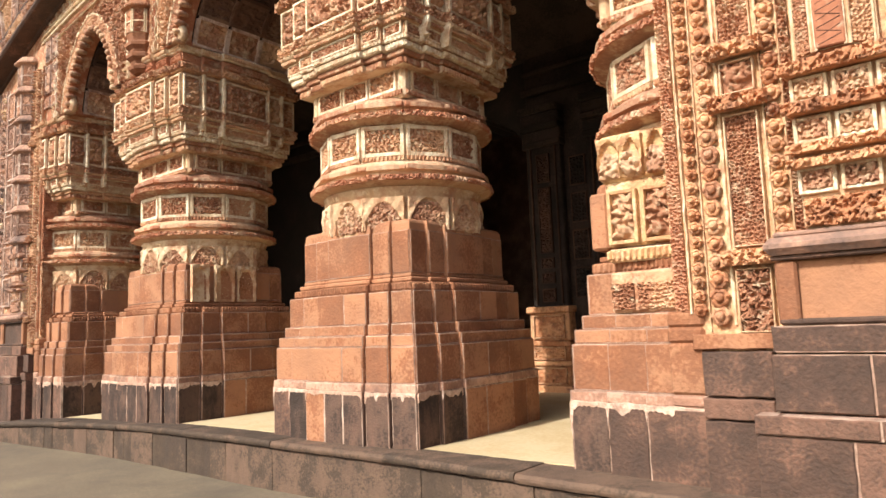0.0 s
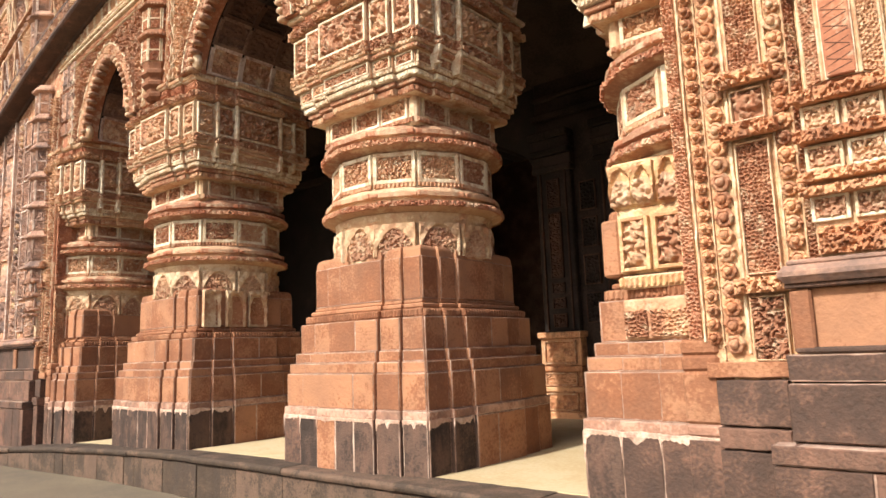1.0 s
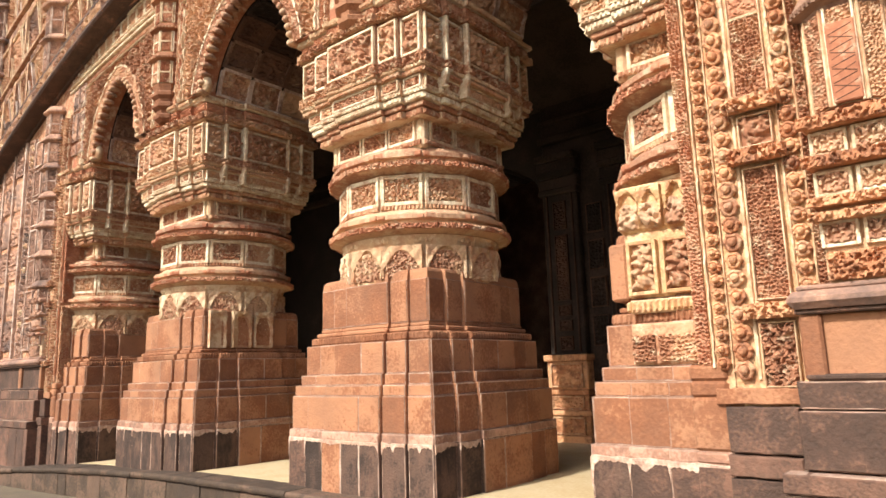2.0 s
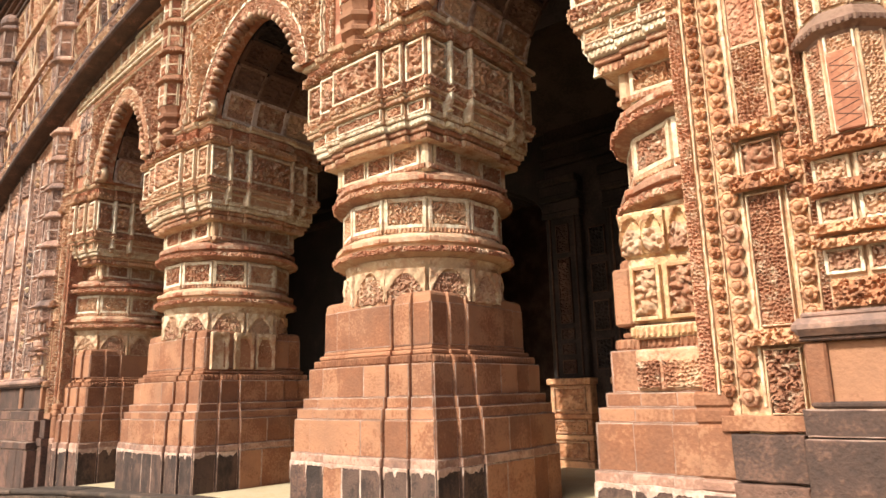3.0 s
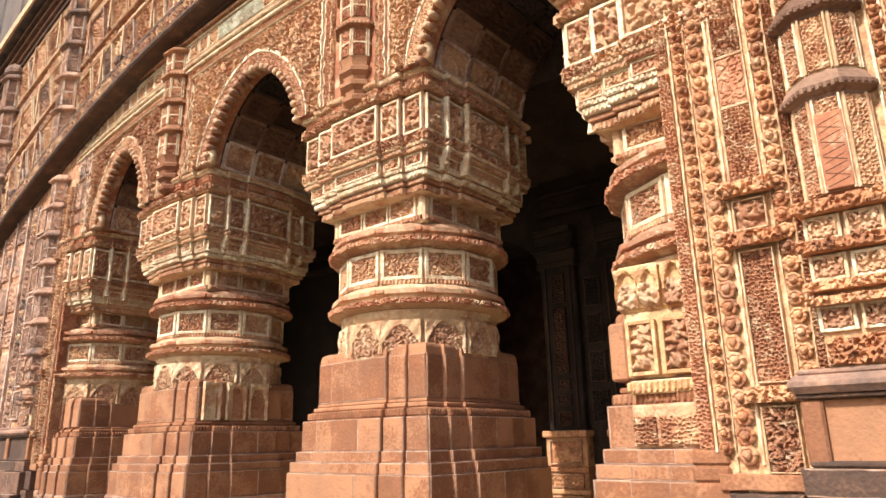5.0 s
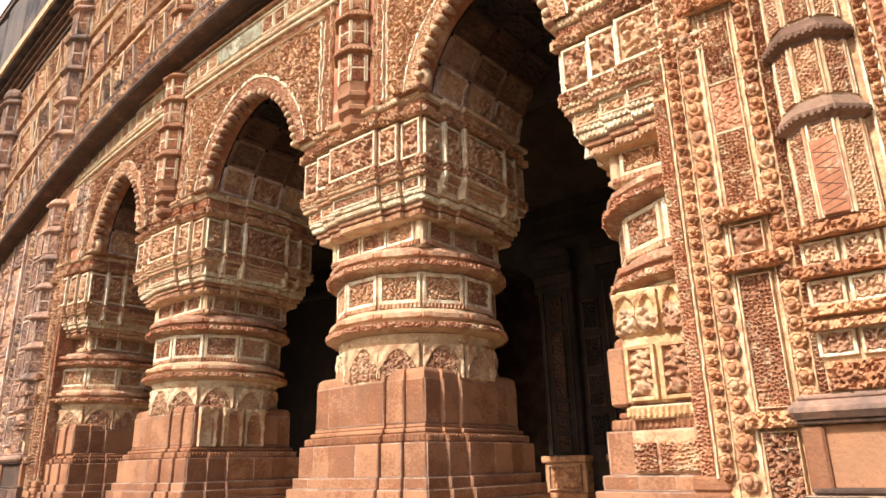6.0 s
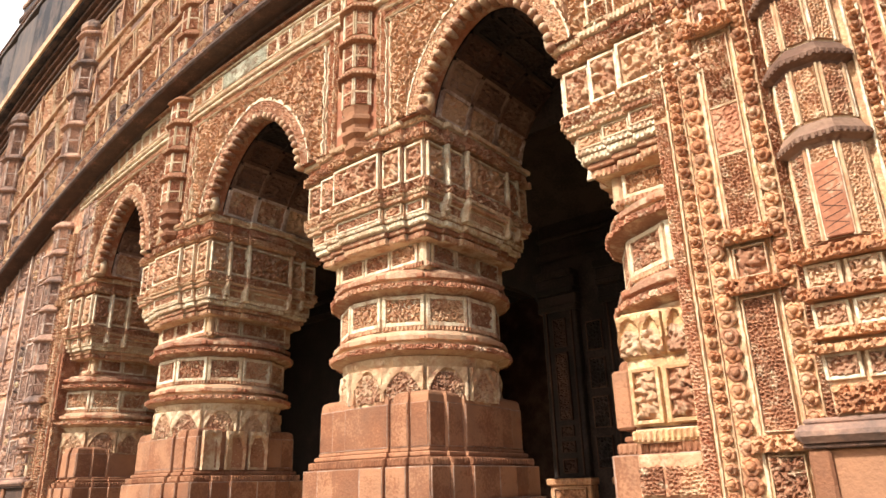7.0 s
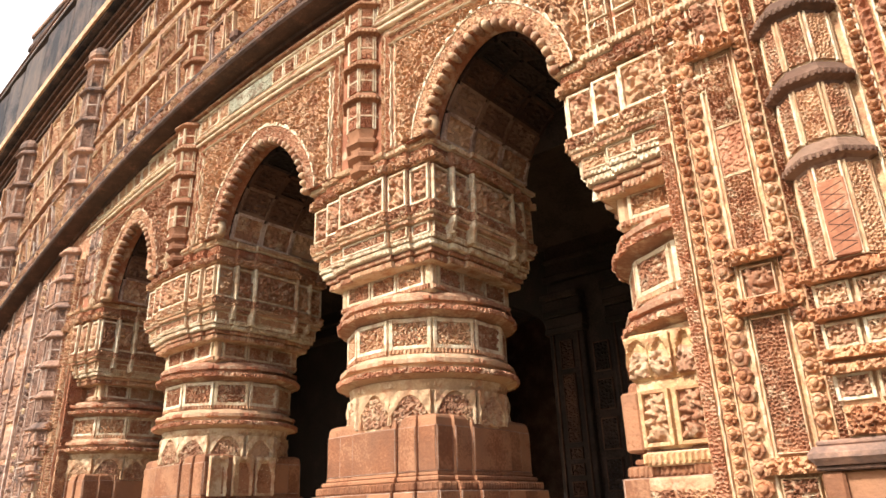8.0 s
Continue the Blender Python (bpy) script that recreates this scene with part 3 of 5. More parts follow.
    for h, z0, z1, mat in steps:
        g = Geo()
        tier(g, h, z0, z1, d, 0.005)
        laid = part("capital_course", g, mat, p)
        if abs(z0 - 1.992) < 0.001:
            belt = laid
        if abs(z1 - 2.42) < 0.001:
            frieze = laid
    for k in sides:
        q = pose(0, 0, 0, 0, 0, 90 * k)

        def bays(h):
            return ((-h, -h * .7, 0), (-h * .7, -h * .4, d), (-h * .4, h * .4, 2 * d), (h * .4, h * .7, d), (h * .7, h, 0))
        for i, (a, b, e) in enumerate(bays(0.452)):
            part("carved_panel", relief("scroll", b - a - 0.022, 0.056, i % 3, 0.010, 0.006), M_TERRA, belt, m=q @ face_at((a + b) / 2, -0.452 - e, 2.04))
            g = Geo()
            frame_bars(g, b - a - 0.030, 0.048, 0.009, -0.016, 0.0, q @ face_at((a + b) / 2, -0.452 - e, 2.045))
            part("panel_frame", g, M_LIME, belt)
            part("dentils", relief("dentil", b - a - 0.004, 0.024, 0, 0.012, 0.0055, M_LIME), M_LIME, belt, m=q @ face_at((a + b) / 2, -0.452 - e, 2.003))
        for hh, za, zb, dm in ((0.405, 1.887, 1.923, M_TERRA), (0.44, 1.957, 1.99, M_LIME), (0.478, 2.08, 2.105, M_TERRA), (0.486, 2.107, 2.132, M_BUFF), (0.505, 2.515, 2.548, M_BUFF)):
            for a, b, e in bays(hh):
                part("dentils", relief("dentil", b - a - 0.002, zb - za - 0.003, 0, 0.011, 0.0055, dm), dm, p, m=q @ face_at((a + b) / 2, -hh - e, (za + zb) / 2))
        for i, (a, b, e) in enumerate(bays(0.486)):
            part("carved_ledge", relief("scroll", b - a + 0.02, 0.055, i % 3, 0.022, 0.006), M_TERRA, p, m=q @ face_at((a + b) / 2, -0.478 - e, 2.152))
            part("carved_ledge", relief("scroll", b - a + 0.03, 0.045, i % 3, 0.018, 0.006), M_TERRA, p, m=q @ face_at((a + b) / 2, -0.496 - e, 2.44))
            part("carved_band", relief("lattice", b - a - 0.006, 0.042, i % 3, 0.010, 0.006, M_RED), M_RED, p, m=q @ face_at((a + b) / 2, -0.482 - e, 2.49))
        for i, (a, b, e) in enumerate(bays(0.475)):
            w = b - a - 0.034
            if k in (1, 3):
                for xx in (v for v in (a, b) if abs(v) < 0.47):
                    part("lime_drip", lime_strip(xx - 0.012, xx + 0.012, -0.478 - e - 0.02, -0.44 - e, 1.995 + 0.03 * (i % 2), 2.165, rng), M_LIME, frieze, m=q)
                    part("panel_post", Geo().box(xx - 0.011, xx + 0.011, -0.475 - e - 0.028, -0.46 - e, 2.165, 2.418, 0.004), M_LIME, frieze, m=q)
            part("figure_panel", relief("bold", w, 0.18, (i + seed) % 4, 0.026, 0.0065), M_TERRA, frieze, m=q @ face_at((a + b) / 2, -0.474 - e, 2.292))
            g = Geo()
            frame_bars(g, w, 0.19, 0.013, -0.020, 0.0, q @ face_at((a + b) / 2, -0.475 - e, 2.292))
            part("panel_frame", g, M_LIME, frieze)
    for o in set(p.children) - done:
        o.location = o.location + off
    if jamb:
        # buff niches on the half pillar's shaft and carved tiles on its base
        part("niche_block", Geo().box(-0.36, -0.08, -0.465, -0.3, 0.825, 1.075, 0.01), M_OCHRE, p)
        part("niche_block", Geo().box(-0.375, -0.08, -0.47, -0.3, 1.075, 1.26, 0.012), M_OCHRE, p)
        part("corner_block", Geo().box(-0.437, -0.362, -0.452, -0.2, 0.82, 1.045, 0.01), M_BLOCK, p)
        for x, w in ((-0.285, 0.085), (-0.15, 0.085)):
            part("niche_relief", relief("bold", w, 0.17, 1 if w > .088 else 2, 0.03, 0.006), M_TERRA, p, m=face_at(x, -0.465, 0.935))
            g = Geo()
            frame_bars(g, w + 0.004, 0.178, 0.014, -0.026, 0.0, face_at(x, -0.465, 0.935))
            part("niche_frame", g, M_OCHRE, p)
        for i, x in enumerate((-0.325, -0.235, -0.135)):
            part("niche_relief", relief("bold", 0.078, 0.10, i, 0.028, 0.006, M_RING), M_RING, p, m=face_at(x, -0.468, 1.135))
            part("niche_arch", relief("arches", 0.088, 0.155, i, 0.034, 0.006, M_OCHRE), M_OCHRE, p, m=face_at(x, -0.467, 1.165))
        for x, w in ((-0.29, 0.085), (-0.165, 0.135)):
            part("base_tile", relief("lattice", w, 0.095, 3, 0.012, 0.006, M_TERRA), M_TERRA, p, m=face_at(x, -0.505, 0.635))
        part("base_tile_bed", Geo().box(-0.34, -0.08, -0.506, -0.3, 0.574, 0.726, 0.008), M_TERRA, p)
        part("carved_band", relief("dentil", 0.27, 0.04, 2, 0.014, 0.0055, M_OCHRE), M_OCHRE, p, m=face_at(-0.215, -0.485, 0.79))
        part("carved_band_bed", Geo().box(-0.35, -0.08, -0.487, -0.3, 0.765, 0.815, 0.008), M_BUFF, p)
    return p


P1 = carved_pillar("carved_pillar", "stout terracotta pillar on a stepped red stone base, carved rings and capital", 3, pose(-HALF, HALF, 0))


def settle(thing_, heights):
    """Give a copied pillar its own course heights: each height of the first pillar goes to its own."""
    old, own = zip(*heights)
    for ob in thing_.children_recursive:
        if ob.type != "MESH":
            continue
        z = ob.matrix_basis.translation.z
        if z > 0.3:
            ob.location.z = float(np.interp(z, old, own))
        else:
            ob.data = ob.data.copy()
            co = np.zeros(len(ob.data.vertices) * 3)
            ob.data.vertices.foreach_get("co", co)
            co[2::3] = np.interp(co[2::3], old, own)
            ob.data.vertices.foreach_set("co", co)
            ob.data.update()


P2 = copy_thing(P1, pose(-HALF - PITCH, HALF, 0))
settle(P2, ((-0.14, -0.14), (0.29, 0.283), (0.75, 0.722), (1.05, 1.01), (1.27, 1.218), (1.9, 1.845), (2.16, 2.095), (2.42, 2.365), (2.55, 2.55)))
for ob in P2.children_recursive:
    if ob.parent and ob.parent.name.startswith("base_course") and ob.parent.location.z < 0.01 and ob.data.materials and ob.parent.data.materials[0] is M_DARK and ob.data.materials[0] is M_BLOCK and abs(ob.rotation_euler.z) < 0.1:
        ob.data.materials[0] = M_DARK
for x, w in ((-0.31, 0.13), (-0.13, 0.15), (0.05, 0.15)):
    part("tall_niche", relief("arches", w, 0.255, 2, 0.03, 0.006, M_BUFF), M_BUFF, P2, "buff blind niche", m=pose(0, 0, 0, 0, 0, 90) @ face_at(x, -HALF + 0.125 - (0.02 if abs(x) > 0.28 else 0.038), 0.905))
J1 = carved_pillar("half_pillar", "terracotta half pillar engaged in the end wall, buff niches on its shaft", 5, pose(1.315, HALF, 0), True)
J2 = copy_thing(J1, pose(-4.335, HALF, 0))
settle(J2, ((-0.14, -0.22), (0.29, 0.255), (0.75, 0.72), (1.05, 0.98), (1.27, 1.18), (1.9, 1.77), (2.16, 2.0), (2.42, 2.31), (2.55, 2.445)))
J2["label"] = "terracotta half pillar engaged in the blackened end wall"

# ---- arcade wall ----
BAYS = [(-0.02, 0.81, 3.03, SPRING, 0.49), (-HALF - PITCH + 0.505, -HALF - 0.505, 3.11, SPRING, 0.42), (-3.79, -HALF - PITCH - 0.37, 3.05, 2.445, 0.43)]  # sides, crown, springing, depth of the field under the band


def arch_z(x, x0, x1, top, grow=0.0):
    """The pointed arch's height over x; grow widens it into its surround."""
    c, w = (x0 + x1) / 2, (x1 - x0) / 2 + grow
    u = min(1.0, abs(x - c) / w)
    foot = SPRING if x0 > -3.5 else 2.445
    return foot + (top + grow * 1.15 - foot) * ((1 - u ** 1.75) ** 0.62)


def sheet(geo, xs, low, high, y0, y1):
    """A wall between two curves, with front, back, soffit and top."""
    v, f = [], []
    for x in xs:
        a, b = low(x), high(x)
        v += [(x, y0, a), (x, y0, b), (x, y1, b), (x, y1, a)]
    for i in range(len(xs) - 1):
        k = 4 * i
        f += [(k, k + 4, k + 5, k + 1), (k + 1, k + 5, k + 6, k + 2), (k + 2, k + 6, k + 7, k + 3), (k + 3, k + 7, k + 4, k)]
    e = 4 * (len(xs) - 1)
    f += [(0, 1, 2, 3), (e + 3, e + 2, e + 1, e)]
    return geo.add(v, f)


def curved_band(name, dz0, dz1, y, mat, x0, x1, curve, parent, back=FACE + 0.01, n=70, label=""):
    g = Geo()
    rings = []
    for x in lin(x0, x1, n):
        z = curve(x)
        rings.append([(x, back, z + dz0), (x, y + 0.006, z + dz0), (x, y, z + dz0 + 0.006), (x, y, z + dz1 - 0.006), (x, y + 0.006, z + dz1), (x, back, z + dz1)])
    g.loft(rings, closed=True, caps=True)
    return part(name, g, mat, parent, label)


wall = thing("arcade_wall", "tall terracotta arcade wall carved all over above the arches", "wall", kind="structure")
for x0, x1, top, foot, drop in BAYS:
    def field_top(x):
        return band(x) - drop

    c, w = (x0 + x1) / 2, (x1 - x0) / 2
    xs = [c - w * math.cos(math.pi * i / 44) for i in range(45)]
    g = Geo()
    sheet(g, xs, lambda x: arch_z(x, x0, x1, top), eave1, FACE, 0.10)
    part("arch_wall", g, M_RED, wall)
    # near-black soffit: the arch's shade is in its colour
    part("arch_soffit", sheet(Geo(), xs, lambda x: arch_z(x, x0, x1, top) + 0.03, eave1, 0.101, 0.95), M_SHADE, wall)
    # surround: a raised carved band that follows the arch
    rng_ = np.random.default_rng(7)
    for g0, g1, y, mat, nm in ((0.006, 0.085, FACE - 0.012, M_TERRA, "arch_band"), (0.085, 0.092, FACE - 0.020, M_LIME, "arch_border")):
        rings = []
        cols = 14 if nm == "arch_band" else 3
        for i in range(221):
            t = math.pi * i / 220
            pts = []
            for k in range(cols):
                gr = g0 + (g1 - g0) * k / (cols - 1)
                x = c - (w + gr) * math.cos(t)
                z = arch_z(x, x0, x1, top, gr)
                if nm == "arch_border" and k == cols - 1:
                    z += 0.020 * abs(math.sin(t * 16)) + 0.004 * noise.noise((x * 40, z * 40, 1.0))
                pts.append((x, y - (0.015 * max(0, noise.noise((x * 95, z * 95, 3.0))) ** 0.5 if nm == "arch_band" and 0 < k < cols - 1 else 0), z))
            rings.append([(pts[0][0], FACE, pts[0][2])] + pts + [(pts[-1][0], FACE, pts[-1][2])])
        g = Geo()
        g.loft(rings, closed=False, caps=False)
        part(nm, g, mat, wall)
    # cusps: rounded lobes round the opening's edge
    lobe = Geo()
    rr = [(0.004, -0.046), (0.014, -0.043), (0.0195, -0.030), (0.0205, -0.010), (0.018, 0.015), (0.012, 0.04)]
    lobe.loft([[(r * math.cos(2 * math.pi * i / 10), y, r * 1.3 * math.sin(2 * math.pi * i / 10)) for i in range(10)] for r, y in rr][::-1])
    lm = lobe.mesh("cusp", True)
    length, steps = 0.0, []
    prev = None
    for i in range(401):
        t = math.pi * i / 400
        x = c - w * math.cos(t)
        p_ = (x, arch_z(x, x0, x1, top))
        if prev:
            length += math.hypot(p_[0] - prev[0], p_[1] - prev[1])
        steps.append((length, p_))
        prev = p_
    count = int(length / 0.063)
    k = 0
    for j in range(count + 1):
        s = length * j / count
        while k < 400 and steps[k][0] < s:
            k += 1
        x, z = steps[k][1]
        xa, za = steps[max(0, k - 6)][1]
        xb, zb = steps[min(400, k + 6)][1]
        ang = math.degrees(math.atan2(zb - za, xb - xa))
        part("cusp", lm, M_RING, wall, m=pose(x, FACE + 0.012, z) @ pose(0, 0, 0, 0, -ang, 0) @ pose(0, 0, -0.012))
    # spandrel field: carved scrolls between the surround and the curved top moulding
    fx0, fx1 = x0 - 0.21, x1 + 0.21
    if x1 > 0.5:
        fx1 = x1 + 0.18
    if x0 < -3.5:
        fx0 = x0 - 0.18
    nx, nz = 320, 132
    blobs = [(rng_.uniform(fx0, fx1), rng_.uniform(foot, 3.5), rng_.uniform(.008, .024), rng_.uniform(.0045, .0085), rng_.uniform(0, 3.14), rng_.uniform(-28, 28), rng_.uniform(0.55, 1.0)) for _ in range(3000)]
    X = np.zeros((nz, nx))
    Z = np.zeros((nz, nx))
    for i in range(nx):
        x = fx0 + (fx1 - fx0) * i / (nx - 1)
        lo = arch_z(x, x0, x1, top, 0.09) if abs(x - c) < w + 0.09 else foot + 0.01
        X[:, i], Z[:, i] = x, np.linspace(lo, field_top(x) - 0.01, nz)
    H = np.zeros_like(X)
    for bx, bz, a, b, t, cv, lift in blobs:
        i0, i1 = (int((bx + k * a - fx0) / (fx1 - fx0) * (nx - 1)) for k in (-1, 1))
        cut = np.s_[:, max(0, i0 - 1):max(0, i1 + 2)]
        xs_, zs_ = X[cut] - bx, Z[cut] - bz
        u, v = xs_ * np.cos(t) + zs_ * np.sin(t), -xs_ * np.sin(t) + zs_ * np.cos(t)
        H[cut] = np.maximum(H[cut], np.clip((1 - (u / a) ** 2 - ((v + cv * u * u) / b) ** 2) * 2.0, 0, 1) * lift)
    Y = FACE - 0.003 - 0.027 * H - 0.002 * rng_.random(H.shape)
    idx = np.arange(nx * nz).reshape(nz, nx)
    quads = np.stack([idx[:-1, :-1], idx[:-1, 1:], idx[1:, 1:], idx[1:, :-1]], -1).reshape(-1, 4)
    g = Geo()
    g.add(np.stack([X, Y, Z], -1).reshape(-1, 3).tolist(), quads.tolist())
    part("spandrel_relief", g, M_TERRA, wall)
    # vertical mouldings beside the field
    for sgn, fx in ((-1, fx0), (1, fx1)):
        for off, wd, dep, mat in ((0.0, 0.012, 0.026, M_LIME), (0.016, 0.014, 0.012, M_RED), (0.034, 0.010, 0.03, M_LIME)):
            xa = fx + sgn * (off + wd / 2)
            part("moulding", lime_strip(xa - wd / 2, xa + wd / 2, FACE - dep, FACE + 0.01, foot, field_top(fx), random.Random(int(xa * 1000))), mat, wall)
        xa = fx + sgn * 0.066
        hh = field_top(fx) - foot + 0.1
        tile(wall, "lattice_strip", "lattice", xa, FACE, foot + hh / 2, 0.036, hh, seed=1, mat=M_RED)
        tile(wall, "lattice_strip", "lattice", fx + sgn * 0.106, FACE, foot + hh / 2, 0.026, hh, seed=2, mat=M_TERRA)
        part("moulding", lime_strip(fx + sgn * 0.0885 - 0.004, fx + sgn * 0.0885 + 0.004, FACE - 0.018, FACE + 0.01, foot, foot + hh, random.Random(5)), M_LIME, wall)
    # nested borders between the field and the frieze
    k, z = 0, 0.0
    while drop - z > 0.375:
        curved_band("moulding", z, z + 0.013, FACE - (0.03 if k % 2 == 0 else 0.018), M_LIME if k % 2 == 0 else M_RED, fx0 - 0.05, fx1 + 0.05, field_top, wall, FACE + 0.01, 30)
        for q in range(int((fx1 - fx0) / 0.15)):
            cx = fx0 + 0.075 + 0.15 * q
            if k % 2:
                tile(wall, "carved_band", "lattice", cx, FACE, field_top(cx) + z + 0.029, 0.148, 0.028, 0, math.degrees(math.atan(0.056 * (cx + 1.3))), q % 3, 0.012, M_TERRA)
        z += 0.030 if k % 2 == 0 else 0.045
        k += 1
    # framed panels on the soffit; shade towards the crown is put into their colours
    for ta, tb, mat, rim in ((0.04, 0.46, M_RING, M_PALE), (0.50, 0.84, M_DUSK, M_DUSK), (0.88, 1.20, M_INNER, M_INNER), (1.24, 1.54, M_SHADE, M_SHADE)):
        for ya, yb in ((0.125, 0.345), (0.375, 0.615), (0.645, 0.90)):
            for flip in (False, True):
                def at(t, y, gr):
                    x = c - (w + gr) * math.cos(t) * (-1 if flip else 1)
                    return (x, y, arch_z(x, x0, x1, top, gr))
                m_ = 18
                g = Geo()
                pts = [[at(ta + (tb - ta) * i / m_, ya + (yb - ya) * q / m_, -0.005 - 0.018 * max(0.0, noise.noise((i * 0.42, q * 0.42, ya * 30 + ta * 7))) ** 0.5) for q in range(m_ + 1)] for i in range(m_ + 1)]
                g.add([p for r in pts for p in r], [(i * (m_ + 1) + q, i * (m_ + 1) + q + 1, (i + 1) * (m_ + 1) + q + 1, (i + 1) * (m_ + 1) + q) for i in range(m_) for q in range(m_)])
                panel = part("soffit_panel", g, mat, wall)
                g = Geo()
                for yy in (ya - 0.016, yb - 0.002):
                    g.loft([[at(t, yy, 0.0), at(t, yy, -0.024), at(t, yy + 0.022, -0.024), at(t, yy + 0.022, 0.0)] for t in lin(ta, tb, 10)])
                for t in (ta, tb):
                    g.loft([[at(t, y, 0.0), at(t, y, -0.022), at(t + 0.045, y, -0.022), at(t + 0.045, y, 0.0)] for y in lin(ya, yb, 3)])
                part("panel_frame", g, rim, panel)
    # foot brackets of the arch
    for xx in (x0 + 0.03, x1 - 0.03):
        g = Geo()
        g.loft([ngon(r, z, 10, 0, xx, FACE + 0.03) for r, z in ((0.016, foot + 0.0), (0.03, foot + 0.02), (0.036, foot + 0.06), (0.026, foot + 0.1), (0.014, foot + 0.12))])
        part("bracket", g, M_BUFF, wall, smooth=True)
# wall over the pillars, behind the turrets
for cx in (-HALF, -HALF - PITCH):
    g = Geo()
    sheet(g, lin(cx - 0.505, cx + 0.505, 6), lambda x: SPRING, eave1, FACE, 0.95)
    part("arch_wall", g, M_RED, wall)

# curved mouldings and the frieze of framed tiles under the lower eave
XL, XR = -4.3, 1.30


for dz0, dz1, dep, mat in ((-0.345, -0.325, 0.034, M_LIME), (-0.322, -0.305, 0.022, M_TERRA), (-0.300, -0.285, 0.040, M_LIME), (-0.262, -0.250, 0.026, M_LIME), (-0.095, -0.080, 0.03, M_LIME), (-0.07, -0.045, 0.05, M_TERRA)):
    curved_band("moulding", dz0, dz1, FACE - dep, mat, XL, XR, band, wall)
rng = random.Random(11)
x = XL
i = 0
while x < XR - 0.05:
    w = 0.135
    cx = x + w / 2
    roll = math.degrees(math.atan(2 * 0.028 * (cx + 1.3)))
    z = band(cx) - 0.172
    if -1.98 < cx < -1.42:
        part("inscribed_tile", relief("scroll", w, 0.125, 5, 0.006, 0.005, M_TABLET), M_TABLET, wall, "pale tile with rows of worn marks", face_at(cx, FACE - 0.014, z, 0, roll))
    else:
        tile(wall, "frieze_tile", "scroll", cx, FACE - 0.004, z, w - 0.03, 0.105, 0, roll, i % 4)
        g = Geo()
        frame_bars(g, w - 0.03, 0.112, 0.010, -0.022, 0.0, face_at(cx, FACE, z, 0, roll))
        part("tile_frame", g, M_LIME, wall)
    n_ = relief("rope", w, 0.04, i % 3, 0.018, 0.007)
    part("rope_ledge", n_, M_TERRA, wall, m=face_at(cx, FACE - 0.014, band(cx) - 0.274, 0, roll))
    x += w
    i += 1

# the lower eave: a bowed ledge with a carved upper edge
eave = thing("lower_eave", "bowed dark ledge with a carved terracotta edge", "cornice", kind="structure")
EL, ER = -7.25, 4.1
g = Geo()
rings = []
for x in lin(EL, ER, 120):
    z = eave1(x)
    rings.append([(x, 0.1, z - 0.05), (x, -0.05, z - 0.04), (x, -0.06, z - 0.02), (x, -0.185, z - 0.015), (x, -0.20, z + 0.0), (x, -0.20, z + 0.024), (x, -0.175, z + 0.03), (x, -0.165, z + 0.15), (x, -0.185, z + 0.155), (x, -0.185, z + 0.185), (x, -0.1, z + 0.22), (x, 0.1, z + 0.24)])
g.loft(rings)
part("ledge", g, M_WEATHER, eave)
x = EL
i = 0
while x < ER:
    cx = x + 0.06
    roll = math.degrees(math.atan(2 * 0.0455 * (cx + 1.05)))
    part("edge_tile", relief("scroll", 0.118, 0.115, i % 4, 0.02, 0.008, M_RING if i % 4 else M_LICHEN), M_RING, eave, m=face_at(cx, -0.166, eave1(cx) + 0.09, 0, roll))
    x += 0.12
    i += 1

# ---- small engaged turrets ----


